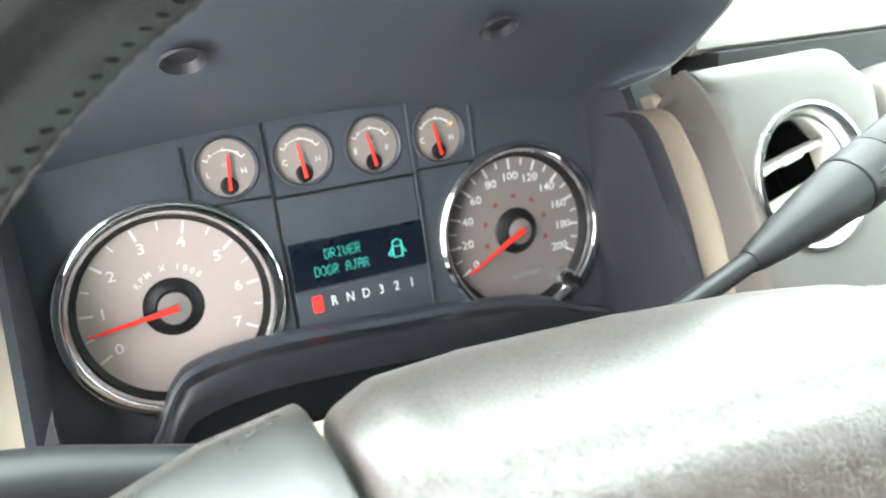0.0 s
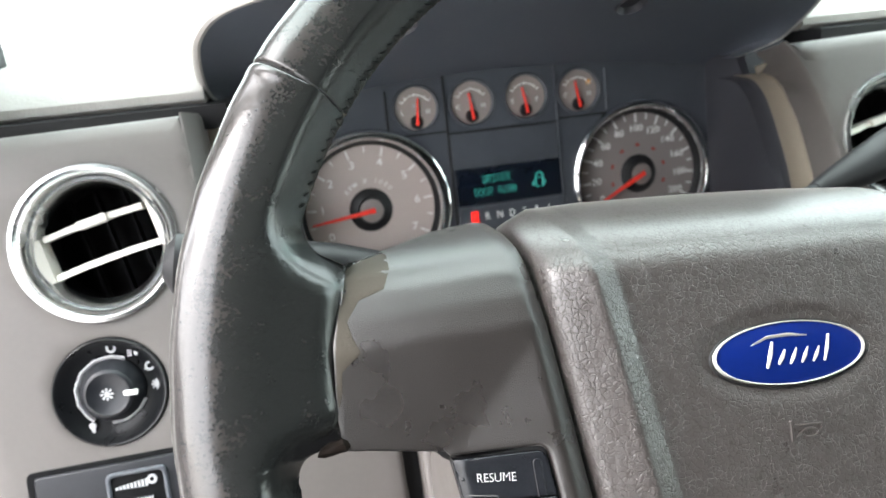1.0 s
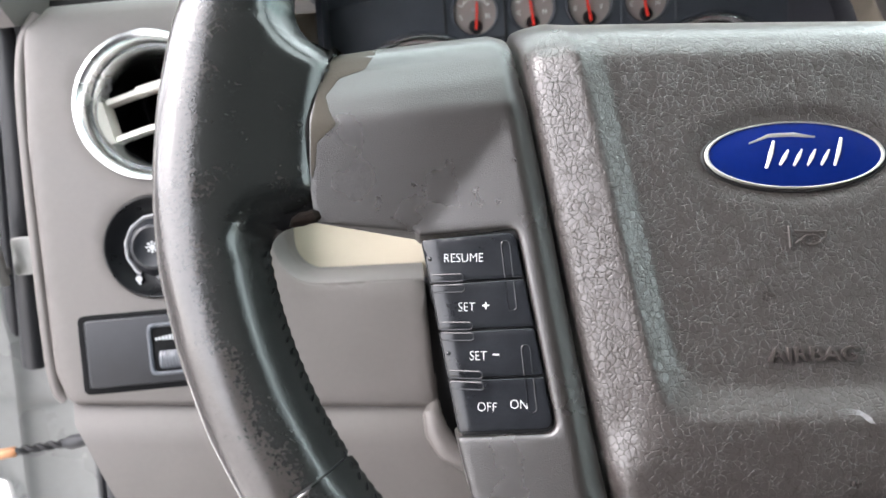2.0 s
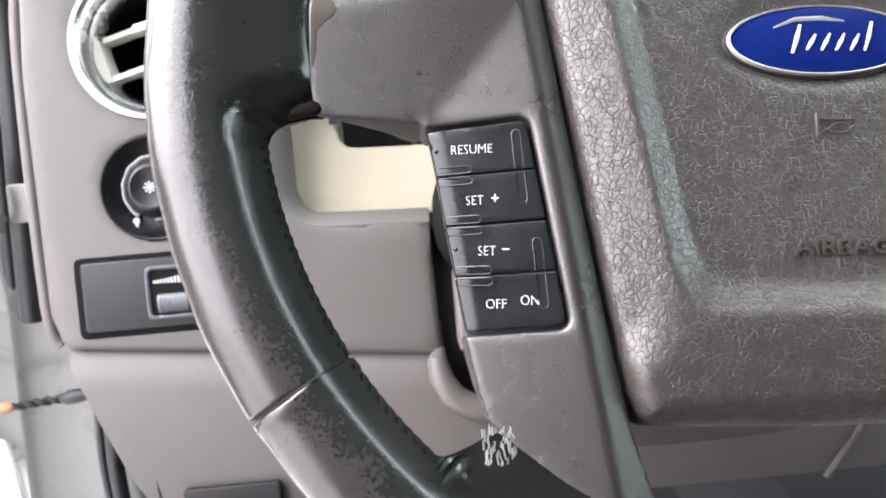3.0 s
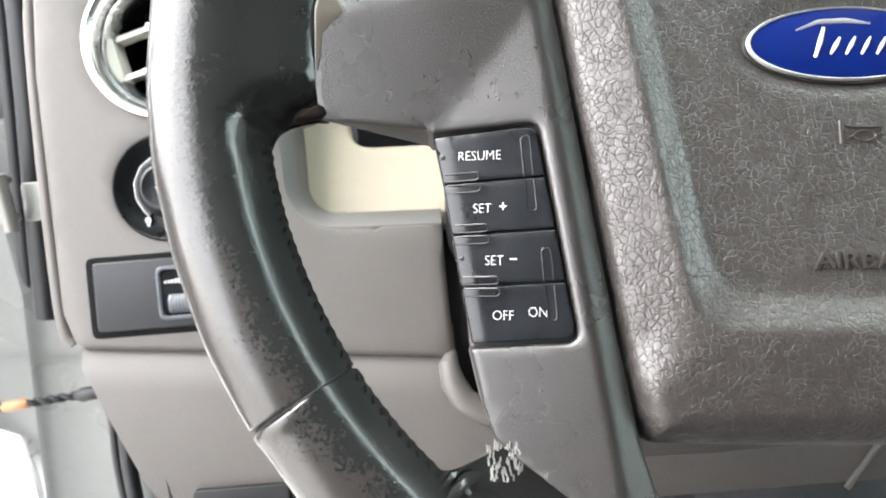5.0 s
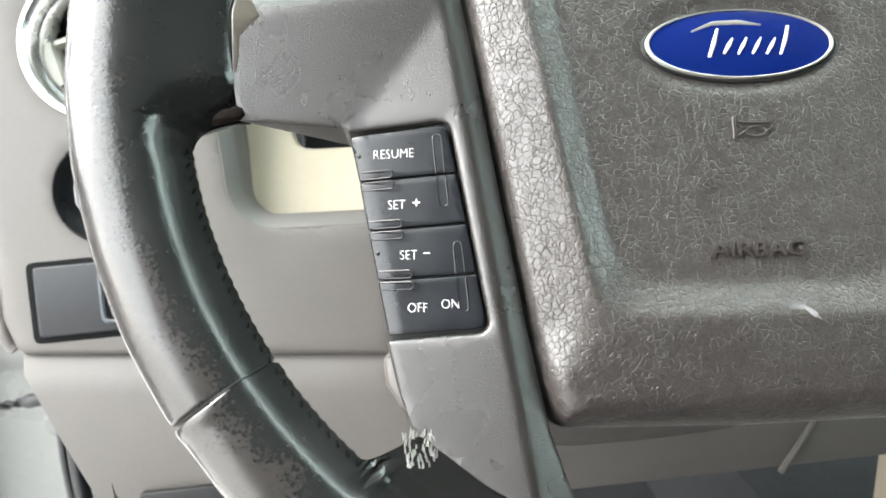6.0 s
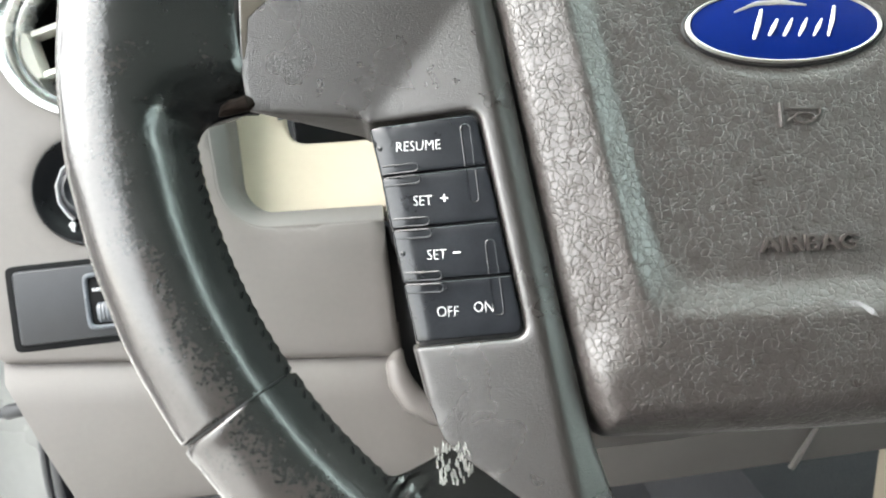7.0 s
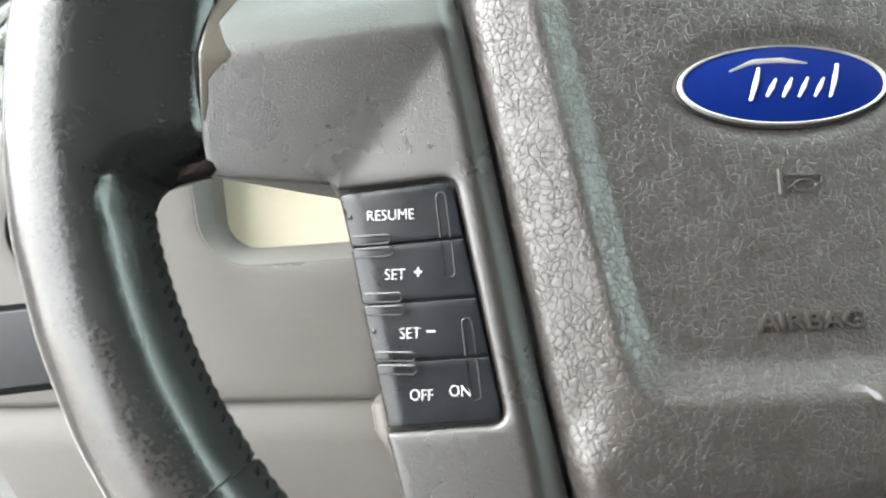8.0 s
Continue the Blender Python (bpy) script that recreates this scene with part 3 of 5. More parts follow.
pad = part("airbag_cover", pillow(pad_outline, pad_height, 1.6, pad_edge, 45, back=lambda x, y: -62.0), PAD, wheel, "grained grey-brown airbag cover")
pad.data.attributes.new("rubbed", "FLOAT", "POINT").data.foreach_set("value", [smooth01(v.co.y / U, 38, 52) for v in pad.data.vertices])
part("hub_shell", pillow(rounded([(-84, 30), (-58, -112), (58, -112), (84, 30)], 8), flat(-28), 8, 3, 40), BLACK, wheel, "black shell behind the airbag cover")


def squashed(shape, k):
    return [(x, y * k, z) for x, y, z in shape[0]], shape[1]


emblem = part("emblem", squashed(lathe([(0.01, 0.95), (12, 0.85), (22, 0.45), (28.7, -0.3), (29.2, -2.5)], 96), 0.372), BLUE, pad, "deep blue enamel oval with a silver rim")
part("emblem_rim", squashed(lathe([(28.5, -0.6), (28.8, 0.2), (29.4, 0.35), (29.9, -0.1), (30.1, -2.5), (28.3, -2.5)], 96, around=True), 0.372), SILVER, emblem, "bright silver rim")
part("emblem_bed", moved(squashed(lathe([(29.0, -3.5), (29.6, -0.9), (30.6, -0.5), (31.2, -0.9), (31.4, -4.0)], 96), 0.388), Matrix.Translation((0.1, -0.45, 0))), BLACK, emblem, "black joint round the emblem")
# plain silver bars in place of a word
marks = [tube([(-15.5, 3.6, 0.6), (-9, 6.0, 0.66), (-1, 6.3, 0.75), (6.5, 5.4, 0.62)], [0.4, 0.9, 1.0, 0.4], 10, 0.4)]
for k, (h0, h1) in enumerate(((-4.6, 4.4), (-3.6, 1.4), (-3.8, 1.6), (-3.8, 1.6), (-3.8, 1.4), (-4.0, 5.2))):
    x = -9.0 + 4.5 * k
    marks.append(tube([(x - 1.5, h0, 0.72 - 0.03 * k), (x, (h0 + h1) / 2, 0.84 - 0.04 * k), (x + 1.5, h1, 0.72 - 0.05 * k)], [0.7, 1.1, 0.7], 10, 0.35))
for m in marks:
    part("silver_bar", m, SILVER, emblem, "plain silver bar")

# horn symbol and raised word on the cover
hs = local(0.4, -27.2)
bell = [(-5.0, 2.0), (-3.0, 1.75), (0, 1.65), (3.0, 1.6), (5.4, 1.6), (5.4, -0.2), (4.2, -0.9)]
horn = join(bar(-6.9, -5.9, -3.6, 3.6, -0.4, 0.75, 0.3, 0.25), tube([(x, y, 0.25) for x, y in bell], [0.3, 0.42, 0.42, 0.42, 0.42, 0.36, 0.3], 6),
            tube([(-4.8, -2.2, 0.2), (-3.4, -1.3, 0.25), (-2.4, -0.6, 0.2)], [0.25, 0.4, 0.25], 6),
            tube([(0.6 + 3.1 * math.cos(a), -1.1 + 1.5 * math.sin(a), 0.25) for a in np.linspace(0, 2 * math.pi, 25)], 0.4, 6))
part("horn_symbol", moved(horn, Matrix.Translation((hs[0], hs[1], pad_height(*hs)))), PAD_PLAIN, pad, "raised horn symbol")
aw = local(-4.0, -64.6)
lettering("airbag_word", "AIRBAG", 4.6, Matrix.Translation((aw[0], aw[1], pad_height(*aw) + 0.3)), PAD_PLAIN, pad, 1.32, 0.75, "raised word AIRBAG", bold=0.01)
for k in range(4):
    arc = [(3.5 + k * 0.9, -82.2 - k * 0.35), (7.5 + k * 0.4, -81.4 - k * 0.5), (11.2, -82.0 - k * 0.4), (14.0 - k * 0.3, -84.0 - k * 0.3), (15.4 - k * 0.5, -86.2 + k * 0.2)]
    part("scuff", tube([(x, y, pad_height(x, y) + 0.05) for x, y in arc], [0.05, 0.16, 0.24, 0.28, 0.06], 6, 0.4), INK_GREY, pad, "pale scuff mark")

# ---- four cruise buttons in the open side of the spoke ----
BL = [(-124.2, -15.4), (-122.4, -30.6), (-121.0, -46.4), (-119.4, -62.2), (-117.6, -79.6)]
BR = [(-93.8, -16.4), (-92.4, -31.9), (-90.9, -47.8), (-89.5, -63.4), (-88.0, -80.2)]


def button_height(x, y):
    u = x * math.cos(SPIN) + y * math.sin(SPIN)
    v = -x * math.sin(SPIN) + y * math.cos(SPIN)
    left = -123.2 - (v + 23) * 0.1
    fall = max(0.0, 2.6 - (u - left))
    return -3.6 + (u + 94) * 0.25 - fall * 0.32


part("button_tray", pillow(rounded([local(*p) for p in ((-122.5, -16), (-91.5, -15), (-86, -82), (-116.5, -81.5))], 2), lambda x, y: button_height(x, y) - 3.0, 6, 0.5, 14), BLACK, wheel, "black tray behind the buttons")
WORDS = (("RESUME",), ("SET", "+"), ("SET", "-"), ("OFF", "ON"))
for i in range(4):
    g = 0.32
    a, b, c, e = BL[i], BR[i], BR[i + 1], BL[i + 1]
    quad = [(a[0], a[1] - g), (b[0], b[1] - g), (c[0], c[1] + g), (e[0], e[1] + g)]
    rs = [0.8, 3.2 if i == 0 else 0.8, 3.2 if i == 3 else 0.8, 0.8]
    but = part("button", pillow(rounded([local(*p) for p in quad], rs), button_height, 2.2, 0.55, 6), GLOSS, wheel, "glossy black cruise button")

    def on_button(u, v, lift=0.0):
        x, y = local(u, v)
        h = button_height
        nx, ny = h(x + 0.5, y) - h(x - 0.5, y), h(x, y + 0.5) - h(x, y - 0.5)
        n = Vector((-nx, -ny, 1)).normalized()
        ex = Vector((1, 0, nx)).normalized()
        ey = n.cross(ex)
        spin = Matrix.Rotation(SPIN - radians(5.5), 4, "Z")
        return Matrix.Translation((x, y, h(x, y) + lift)) @ Matrix((ex, ey, n)).transposed().to_4x4() @ spin

    mid_v = (a[1] + b[1] + c[1] + e[1]) / 4
    spots_at = {0: ((-110.3, mid_v + 0.2, 1.02),), 1: ((-110.8, mid_v - 0.3, 1.0), (-104.6, mid_v - 0.4, 1.1)), 2: ((-108.6, mid_v - 0.5, 1.0), (-103.0, mid_v - 0.6, 1.2)), 3: ((-107.4, mid_v - 0.5, 1.0), (-97.4, mid_v - 0.4, 1.0))}[i]
    for word, (u, v, wide) in zip(WORDS[i], spots_at):
        if len(word) > 1:
            lettering("lettering", word, 3.05, on_button(u - 0.6, v, 0.02), INK, but, 0.88 * wide, 0.06, "white word " + word, bold=-0.022)
        else:
            sign = [bar(-1.1, 1.1, -0.18, 0.18, -0.1, 0.06, 0.05, 0.02)] + ([bar(-0.18, 0.18, -1.1, 1.1, -0.1, 0.07, 0.05, 0.02)] if word == "+" else [])
            part("sign", moved(join(*sign), on_button(u - 0.6, v + 0.1, 0.02)), INK, but, "white sign")
    # raised outlines to be felt by the thumb: a tab at each joint and a long slot across two buttons
    def outline(w, h, turn):
        """A narrow round-ended loop, open at its foot; w half its width, h its length."""
        ps = [(-w, 0)] + [(-w * math.cos(q), h - w + w * math.sin(q)) for q in np.linspace(0, math.pi, 9)] + [(w, 0)]
        return moved(tube([(x, y, 0.0) for x, y in ps], 0.27, 8), Matrix.Rotation(turn, 4, "Z"))

    if i < 3:
        part("raised_tab", moved(outline(1.15, 11.5, radians(-90)), on_button(e[0] + 0.8, e[1] + 1.75)), GLOSS, but)
    if i > 0:
        part("raised_tab", moved(outline(1.15, 11.5, radians(-90)), on_button(a[0] + 0.9, a[1] - 1.75)), GLOSS, but)
    slot = {0: 12.2, 1: 9.6, 2: 9.8, 3: 10.6}[i]
    if i in (0, 2):
        part("raised_slot", moved(outline(1.35, slot, radians(5.5)), on_button(c[0] - 4.6, c[1] + 0.5)), GLOSS, but)
    else:
        part("raised_slot", moved(outline(1.35, slot, radians(185.5)), on_button(b[0] - 4.5, b[1] - 0.5)), GLOSS, but)
    if i in (0, 2):
        part("pip", moved(lathe([(0.01, 0.6), (0.6, 0.4), (0.9, -0.3)], 14), on_button(a[0] + 2.4, mid_v + 1.2)), GLOSS, but)

# ---- dashboard: local axes are the car's, x right, y ahead, z up ----
SLOPE = 0.28
TILT_ANGLE = math.atan(SLOPE)
COS, SIN = math.cos(TILT_ANGLE), math.sin(TILT_ANGLE)


# panel frame: x right, y up the sloping face, z towards the driver
FACE = Matrix(((1, 0, 0), (0, SIN, -COS), (0, COS, SIN)))
dash = thing("dashboard", (0, 224, 0), FACE, "grey-brown plastic dashboard panel with a rounded opening for the instruments", "dashboard", kind="structure")


def up(z):
    """Height above the drawing's origin to length up the sloping face."""
    return z / COS


def opening_run(k):
    """Foot and rounded corner of the opening left of the column, k outside its inner edge."""
    return [(-123, -96.0 - k)] + [(-186.0 + (20 + k) * math.cos(a), -73.5 + (20 + k) * math.sin(a)) for a in np.linspace(1.5 * math.pi, math.pi, 11)]


panel_outline = [(-339, up(79)), (-352, up(62)), (-356, up(0)), (-354, up(-136)), (-347, -163.0), (-122, -186.0)] + opening_run(9.0) + [(-222, up(81))]
panel_r = [10, 16, 0, 0, 10, 2] + [0] * 12 + [3]
OPEN_Y = (-97.0, -60.0, -20.0, 8.0, 35.0, 60.0, 75.0, 88.0)
OPEN_FRONT = (212.0, 210.5, 208.5, 206.5, 200.5, 191.5, 184.0, 173.0)
right_outline = [(122, up(-170)), (347, up(-172)), (356, up(-60)), (322, up(-62)), (322, up(60)), (300, up(88))] + [(x, y) for x, y in zip(OPEN_FRONT[::-1], OPEN_Y[::-1])] + [(123, up(-97))]
right_r = [2, 10, 8, 3, 24, 30, 1, 3, 5, 8, 8, 3, 3, 18, 4]
VENT_L, VENT_R, KNOB = (-279.5, up(14.8)), (256.5, up(14)), (-284.0, up(-68))
holes = [[(c[0] + 44 * math.cos(a), c[1] + 44 * math.sin(a)) for a in np.linspace(0, 2 * math.pi, 48, endpoint=False)] for c in (VENT_L, VENT_R)]
knob_hole = [(KNOB[0] + 31.0 * math.cos(a), KNOB[1] + 31.0 * math.sin(a)) for a in np.linspace(0, 2 * math.pi, 48, endpoint=False)]


def panel_edge(p):
    e = np.full(len(p), 5.0)
    e = np.where((p[:, 0] < 0) & (p[:, 0] > -232) & (p[:, 1] > up(-120)), 1.4, e)
    e = np.where((p[:, 0] > 150) & (p[:, 0] < 225) & (p[:, 1] > up(-90)), 3.0, e)
    e = np.where((p[:, 1] > up(70)), 12.0, e)
    for c in (VENT_L, VENT_R):
        e = np.where(np.hypot(p[:, 0] - c[0], p[:, 1] - c[1]) < 58, 2.5, e)
    return np.where(np.hypot(p[:, 0] - KNOB[0], p[:, 1] - KNOB[1]) < 40, 2.0, e)


def panel_back(x, y):
    """Sides are shallow at the column, deep at the instruments."""
    return -14.0 if abs(x) < 130 else (-31.0 if 150 < x < 226 and y > up(-90) else -80.0)


part("panel", pillow(rounded(panel_outline, panel_r, 9), flat(0), 9.0, panel_edge, 74, [holes[0], knob_hole], back=panel_back), DASH, dash, "smooth taupe panel round the instruments")
part("panel", pillow(rounded(right_outline, right_r, 9), flat(0), 9.0, panel_edge, 74, holes[1:], back=panel_back), DASH, dash, "smooth taupe panel beside the instruments")
part("end_cap", tube(eased([(-343, up(74), -7), (-354.5, up(54), -7), (-358.5, up(0), -7), (-357, up(-132), -7), (-350.5, -160, -8)]), 4.2, 10), DASH, dash, "narrow end cap along the panel's edge")
part("column_cover", bar(-112, -88, -184, -134, -14, 14, 5, 4), DASH, dash, "taupe cover beside the column")
bevel_in = opening_run(0.0) + [(-213.5, up(81))]
part("opening_bevel", loft([[(x, y, z) for x, y in run] for run, z in ((opening_run(9.8) + [(-223.3, up(81))], -0.5), (opening_run(8.6) + [(-222.1, up(81))], -0.4), (opening_run(6.8) + [(-220.3, up(81))], -1.6), (opening_run(1.2) + [(-214.7, up(81))], -8.6), (bevel_in, -10.5), (bevel_in, -44))], closed=False), DASH, dash, "bevelled edge of the instrument opening")
# knee bolster below the panel, rounding away at its foot
KNEE = ((-150, 14), (-168, 6), (-178, -2.5), (-190, -4), (-210, -3.2), (-235, -2), (-262, 4), (-276, 16), (-281, 40), (-281, 80))
knee_sides, knee_mid = ([], []), []
for z, back in KNEE:
    xl = -346 + max(0.0, -z - 172) * 0.52
    # the joint with the panel falls towards the column
    fall = 0.1 * smooth01(z, -225, -195)
    knee_sides[0].append([(x, up(z) - (x + 235) * fall, -back) for x in (xl, xl + 4, -300, -200, -121)])
    knee_sides[1].append([(x, up(z), -back) for x in (121, 200, 342, 346)])
    if z <= -210:
        knee_mid.append([(x, up(z), -back) for x in (-121, -60, 80, 121)])
part("knee_bolster", join(loft(knee_sides[0], closed=False), loft(knee_sides[1], closed=False), loft(knee_mid, closed=False)), DASH, dash, "taupe knee panel under the dashboard")
half_rim = [(-123, -176, -6, 3), (-125.5, -182, 1, 6), (-124, -192, 3, 7.5), (-118, -203, 4, 8), (-106, -211, 4.5, 8.2), (-84, -214, 4.5, 8)]
rim_pts = half_rim + [(-x, z, d, r) for x, z, d, r in half_rim[::-1]]
part("column_rim", tube([(x, up(z), d) for x, z, d, r in rim_pts], [r for x, z, d, r in rim_pts], 14), DASH, dash, "rounded rim round the column")
# black sheet put into the gap round the column as its shade
part("column_gap_shade", pillow(rounded([(-165, up(-105)), (-165, up(-222)), (165, up(-222)), (165, up(-105))], 4), flat(-15), 30, 1, 20), BLACK, dash, "black sheet standing for the shaded gap round the column")
part("seam_strip", tube([(112, up(-276), -6), (136, up(-238), 4)], [2.0, 2.0], 8), DASH, dash, "raised joint strip")
part("fuse_slot", bar(-284, -226, up(-262), up(-243), 0, 4.2, 3, 1.0), BLACK, dash, "small black recess cover")

# beige frame set back inside the opening, in three pieces
part("instrument_frame", pillow(rounded([(-217, up(84)), (-217, up(-102)), (236, up(-102)), (236, up(84)), (212, up(84)), (214, up(-62)), (-178, up(-50)), (-180, up(84))], [2, 20, 20, 2, 2, 14, 14, 2]), lambda x, y: -30.0 - 0.27 * (y * COS + 92), 9, 2.5, 10), BEIGE, dash, "beige frame round the instruments")

# rounded return and beige strip down the side of the opening
RETURN_END = ((213.0, -97), (210.5, -60), (208.0, -20), (204.5, 5), (199.0, 35), (193.0, 55), (189.0, 62), (183.0, 69), (174.0, 73))
STRIP_END = ((208.0, -97), (205.5, -60), (203.5, -20), (201.5, 5), (197.0, 30), (192.0, 52), (187.0, 64), (180.0, 72), (166.0, 76))


def between_runs(a, b, t):
    return [tuple(np.array(p) * (1 - t) + np.array(q) * t) for p, q in zip(a, b)]


def edge_run(ps, z, n=40):
    fine = eased([(x, y, z) for x, y in ps], 6)
    return [tuple(np.interp(t, np.linspace(0, 1, len(fine)), [p[k] for p in fine]) for k in range(3)) for t in np.linspace(0, 1, n)]


front_edge = edge_run([(x, y) for x, y in zip(OPEN_FRONT, OPEN_Y)], -1.4)
return_end, strip_end = edge_run(RETURN_END, -29.0), edge_run(STRIP_END, -50.0)


def inward(run, dx, dz):
    return [(x + dx, y, z + dz) for x, y, z in run]


part("opening_return", loft([inward(front_edge, 2.6, 1.5), inward(front_edge, 0.6, 1.2), inward(front_edge, -0.5, -0.6), inward(between_runs(front_edge, return_end, 0.3), -0.3, 0), inward(return_end, 0, 0.8), inward(return_end, 1.2, -0.6), inward(return_end, 3.0, -0.8)], closed=False), DASH, dash, "rounded side of the opening")
part("beige_strip", loft([inward(return_end, 1.8, -0.9), inward(return_end, 0.2, -1.2), inward(return_end, -0.8, -2.2), inward(strip_end, 0, 1.0), inward(strip_end, 0.6, -0.6)], closed=False), TAN, dash, "beige strip along the opening")
part("strip_shadow_gap", loft([inward(strip_end, 1.0, 0.0), inward(strip_end, -2.5, -3.0), inward(strip_end, -12.0, -4.0)], closed=False), CHEEK, dash, "dark joint beside the beige strip")

# ---- dashboard top pad, either side of the hood ----
top = thing("dashboard_top", (0, 224, 0), None, "soft grey-brown grained dashboard top under the windscreen", "dashboard", kind="structure")


def top_slab(x0, x1, dz, climb, n=20):
    rings = []
    for x in np.linspace(x0, x1, n):
        rings.append([(x, y, z + dz) for y, z in ((74, 85), (62, 86), (57, 90), (57, 95), (62, 101), (72, 106), (100, 110 + climb * 0.1), (200, 113 + climb * 0.4), (420, 108 + climb), (520, 104 + climb), (520, 85))])
    return loft(rings)


part("pad", top_slab(-352, -211, -6, 22), DASH_TOP, top, "soft grained pad")
part("pad", top_slab(213, 900, 2, 0), DASH_TOP, top, "soft grained pad")
# corner where the top rises to the windscreen pillar
screen_edge = eased([(-404, 470, 185), (-392, 470, 148), (-382, 470, 128), (-367, 470, 115), (-350, 470, 107), (-325, 470, 104), (-290, 470, 103)], 4)
pad_line = eased([(-404, 300, 150), (-392, 300, 122), (-380, 305, 106), (-367, 310, 99), (-350, 320, 97), (-325, 330, 97), (-290, 340, 97)], 4)
corner = [[tuple(np.array(a) * (1 - t) + np.array(b) * t - [0, 224, 6 * math.sin(math.pi * t)]) for a, b in zip(pad_line, screen_edge)] for t in np.linspace(0, 1, 7)]
corner.append([(x, y - 220, z - 14) for x, y, z in screen_edge])
part("corner_trim", loft(corner, closed=False), DASH_TOP, top, "curved trim rising to the windscreen pillar")
part("pad_middle", loft([[(x, y, z) for y, z in ((210, 84), (210, 108), (420, 108), (520, 100), (520, 84))] for x in (-204, 204)]), DASH_TOP, top, "soft grained pad")
for x0, x1, z in ((-345, -198, 74), (222, 900, 82)):
    part("joint", slab_units(x0, x1, 48, 90, z - 8, z + 7), BLACK, top, "dark joint under the pad")

# ---- hood over the instruments ----
hood = thing("instrument_hood", (0, 224, 70), None, "dark moulded hood arching over the instruments", "dashboard", kind="structure")
LIP = [(181, 316, 70), (203, 301, 80), (208, 287, 90), (207, 262, 107), (202, 243, 120), (186, 228, 132), (150, 219, 140), (90, 210, 147), (0, 205, 150)]
BACK = [(178.5, 350, 58), (178, 350, 60), (177, 350, 62), (174, 350, 64), (166, 350, 66), (150, 350, 68), (124, 350, 71), (80, 350, 75), (0, 350, 78)]


def whole(half):
    return [(-x, y, z) for x, y, z in half[:-1]] + [half[-1]] + [p for p in half[-2::-1]]


def shift(ps, d):
    return [(x - d[0], y - d[1], z - d[2]) for x, y, z in ps]


lip, back = eased(whole(LIP)), eased(whole(BACK))
O = (0, 224, 70)


def between(a, b, t, bulge=0.0):
    return [tuple(np.array(p) * (1 - t) + np.array(q) * t + np.array((0, 0, bulge * math.sin(math.pi * t)))) for p, q in zip(a, b)]


def grown(ps, k, dy, dz=0.0):
    """The curve moved outwards from the middle of the opening by k."""
    out = []
    for x, y, z in ps:
        d = Vector((x, 0, z - 40)).normalized()
        out.append((x + d.x * k, y + dy, z + d.z * k + dz))
    return out


under = [shift(between(back, lip, t, 4), O) for t in np.linspace(0, 1, 9)]
part("hood_lining", loft(under, closed=False), HOOD, hood, "dark blue-grey lining of the hood")
outer = [shift(lip, O), shift(grown(lip, 1.5, -2), O), shift(grown(lip, 4, -1), O), shift(grown(lip, 6, 4), O), shift(grown(lip, 7, 20), O), shift(grown(lip, 7, 80), O), shift([(x, 430, max(z - 25, 60)) for x, y, z in grown(lip, 7, 80)], O)]
part("hood_shell", loft(outer, closed=False), DASH_TOP, hood, "grey-brown outer shell")
for x in (-85, 70):
    part("recess", moved(lathe([(0.01, -3), (7, -2.5), (9, 0), (10, 1.2), (11, 0.2)], 28), Matrix.Translation((x, 265 - 224, 117 - 70)) @ Matrix.Rotation(radians(150), 4, "X")), CHEEK, hood, "round screw recess")
# side cheeks from the instrument face out to the beige frame
for s in (-1, 1):
    cheek = []
    for z in np.linspace(72, -46 if s < 0 else -104, 7):
        cheek.append([(s * 178, 352 + 0.1 * z, z), (s * 176, 335 + 0.17 * z, z), ((s * 178 if s < 0 else 189 - z * 0.05), 281 + 0.55 * z, z), ((s * 182 if s < 0 else 195 - z * 0.05), 279 + 0.55 * z, z)])
    part("cheek", loft([shift(c, O) for c in cheek], closed=False), CHEEK, hood, "dark side wall")

# ---- instrument cluster: local x right, y up the face, z towards the driver ----
CT = math.atan(0.12)
CLUSTER = Matrix(((1, 0, 0), (0, math.sin(CT), -math.cos(CT)), (0, math.cos(CT), math.sin(CT))))
cluster = thing("instrument_cluster", (0, 342, 0), CLUSTER, "instrument cluster with chrome-ringed gauges and a lit message display", "instrument cluster")
mask_outline = rounded([(-182, -110), (182, -110), (182, 76), (150, 82), (80, 88), (0, 90), (-80, 88), (-150, 82), (-182, 76)], 6)
TACH, SPEEDO = (-109.0, -18.5), (117.0, -18.5)
SMALL = [(-66.0, 55.0), (-22.0, 55.0), (22.0, 55.0), (66.0, 55.0)]


def circle(c, r, n=48):
    return [(c[0] + r * math.cos(2 * math.pi * i / n), c[1] + r * math.sin(2 * math.pi * i / n)) for i in range(n)]


part("mask", pillow(mask_outline, flat(0), 8, 1.5, 4, [circle(TACH, 55), circle(SPEEDO, 55)] + [circle(c, 17) for c in SMALL]), SATIN, cluster, "satin black mask")
# raised lines that frame the small gauges and the display
for x0, x1, y in ((-88, -43, 35), (-43, 47, 33), (47, 88, 35)):
    part("frame_line", bar(x0, x1, y - 0.7, y + 0.7, -0.5, 1.6, 0.4, 0.4), BLACK, cluster)
for x, y0, y1 in ((-43.5, -52, 78), (46.5, -52, 78), (-89, 38, 70), (89, 38, 70)):
    part("frame_line", bar(x - 0.8, x + 0.8, y0, y1, -0.5, 1.8, 0.4, 0.4), BLACK if x < 0 else SATIN, cluster)
part("lens_panel", bar(-42, 45, 5, 32, 0, 1.0, 1, 0.4), SATIN, cluster, "blank dark warning-lamp panel")
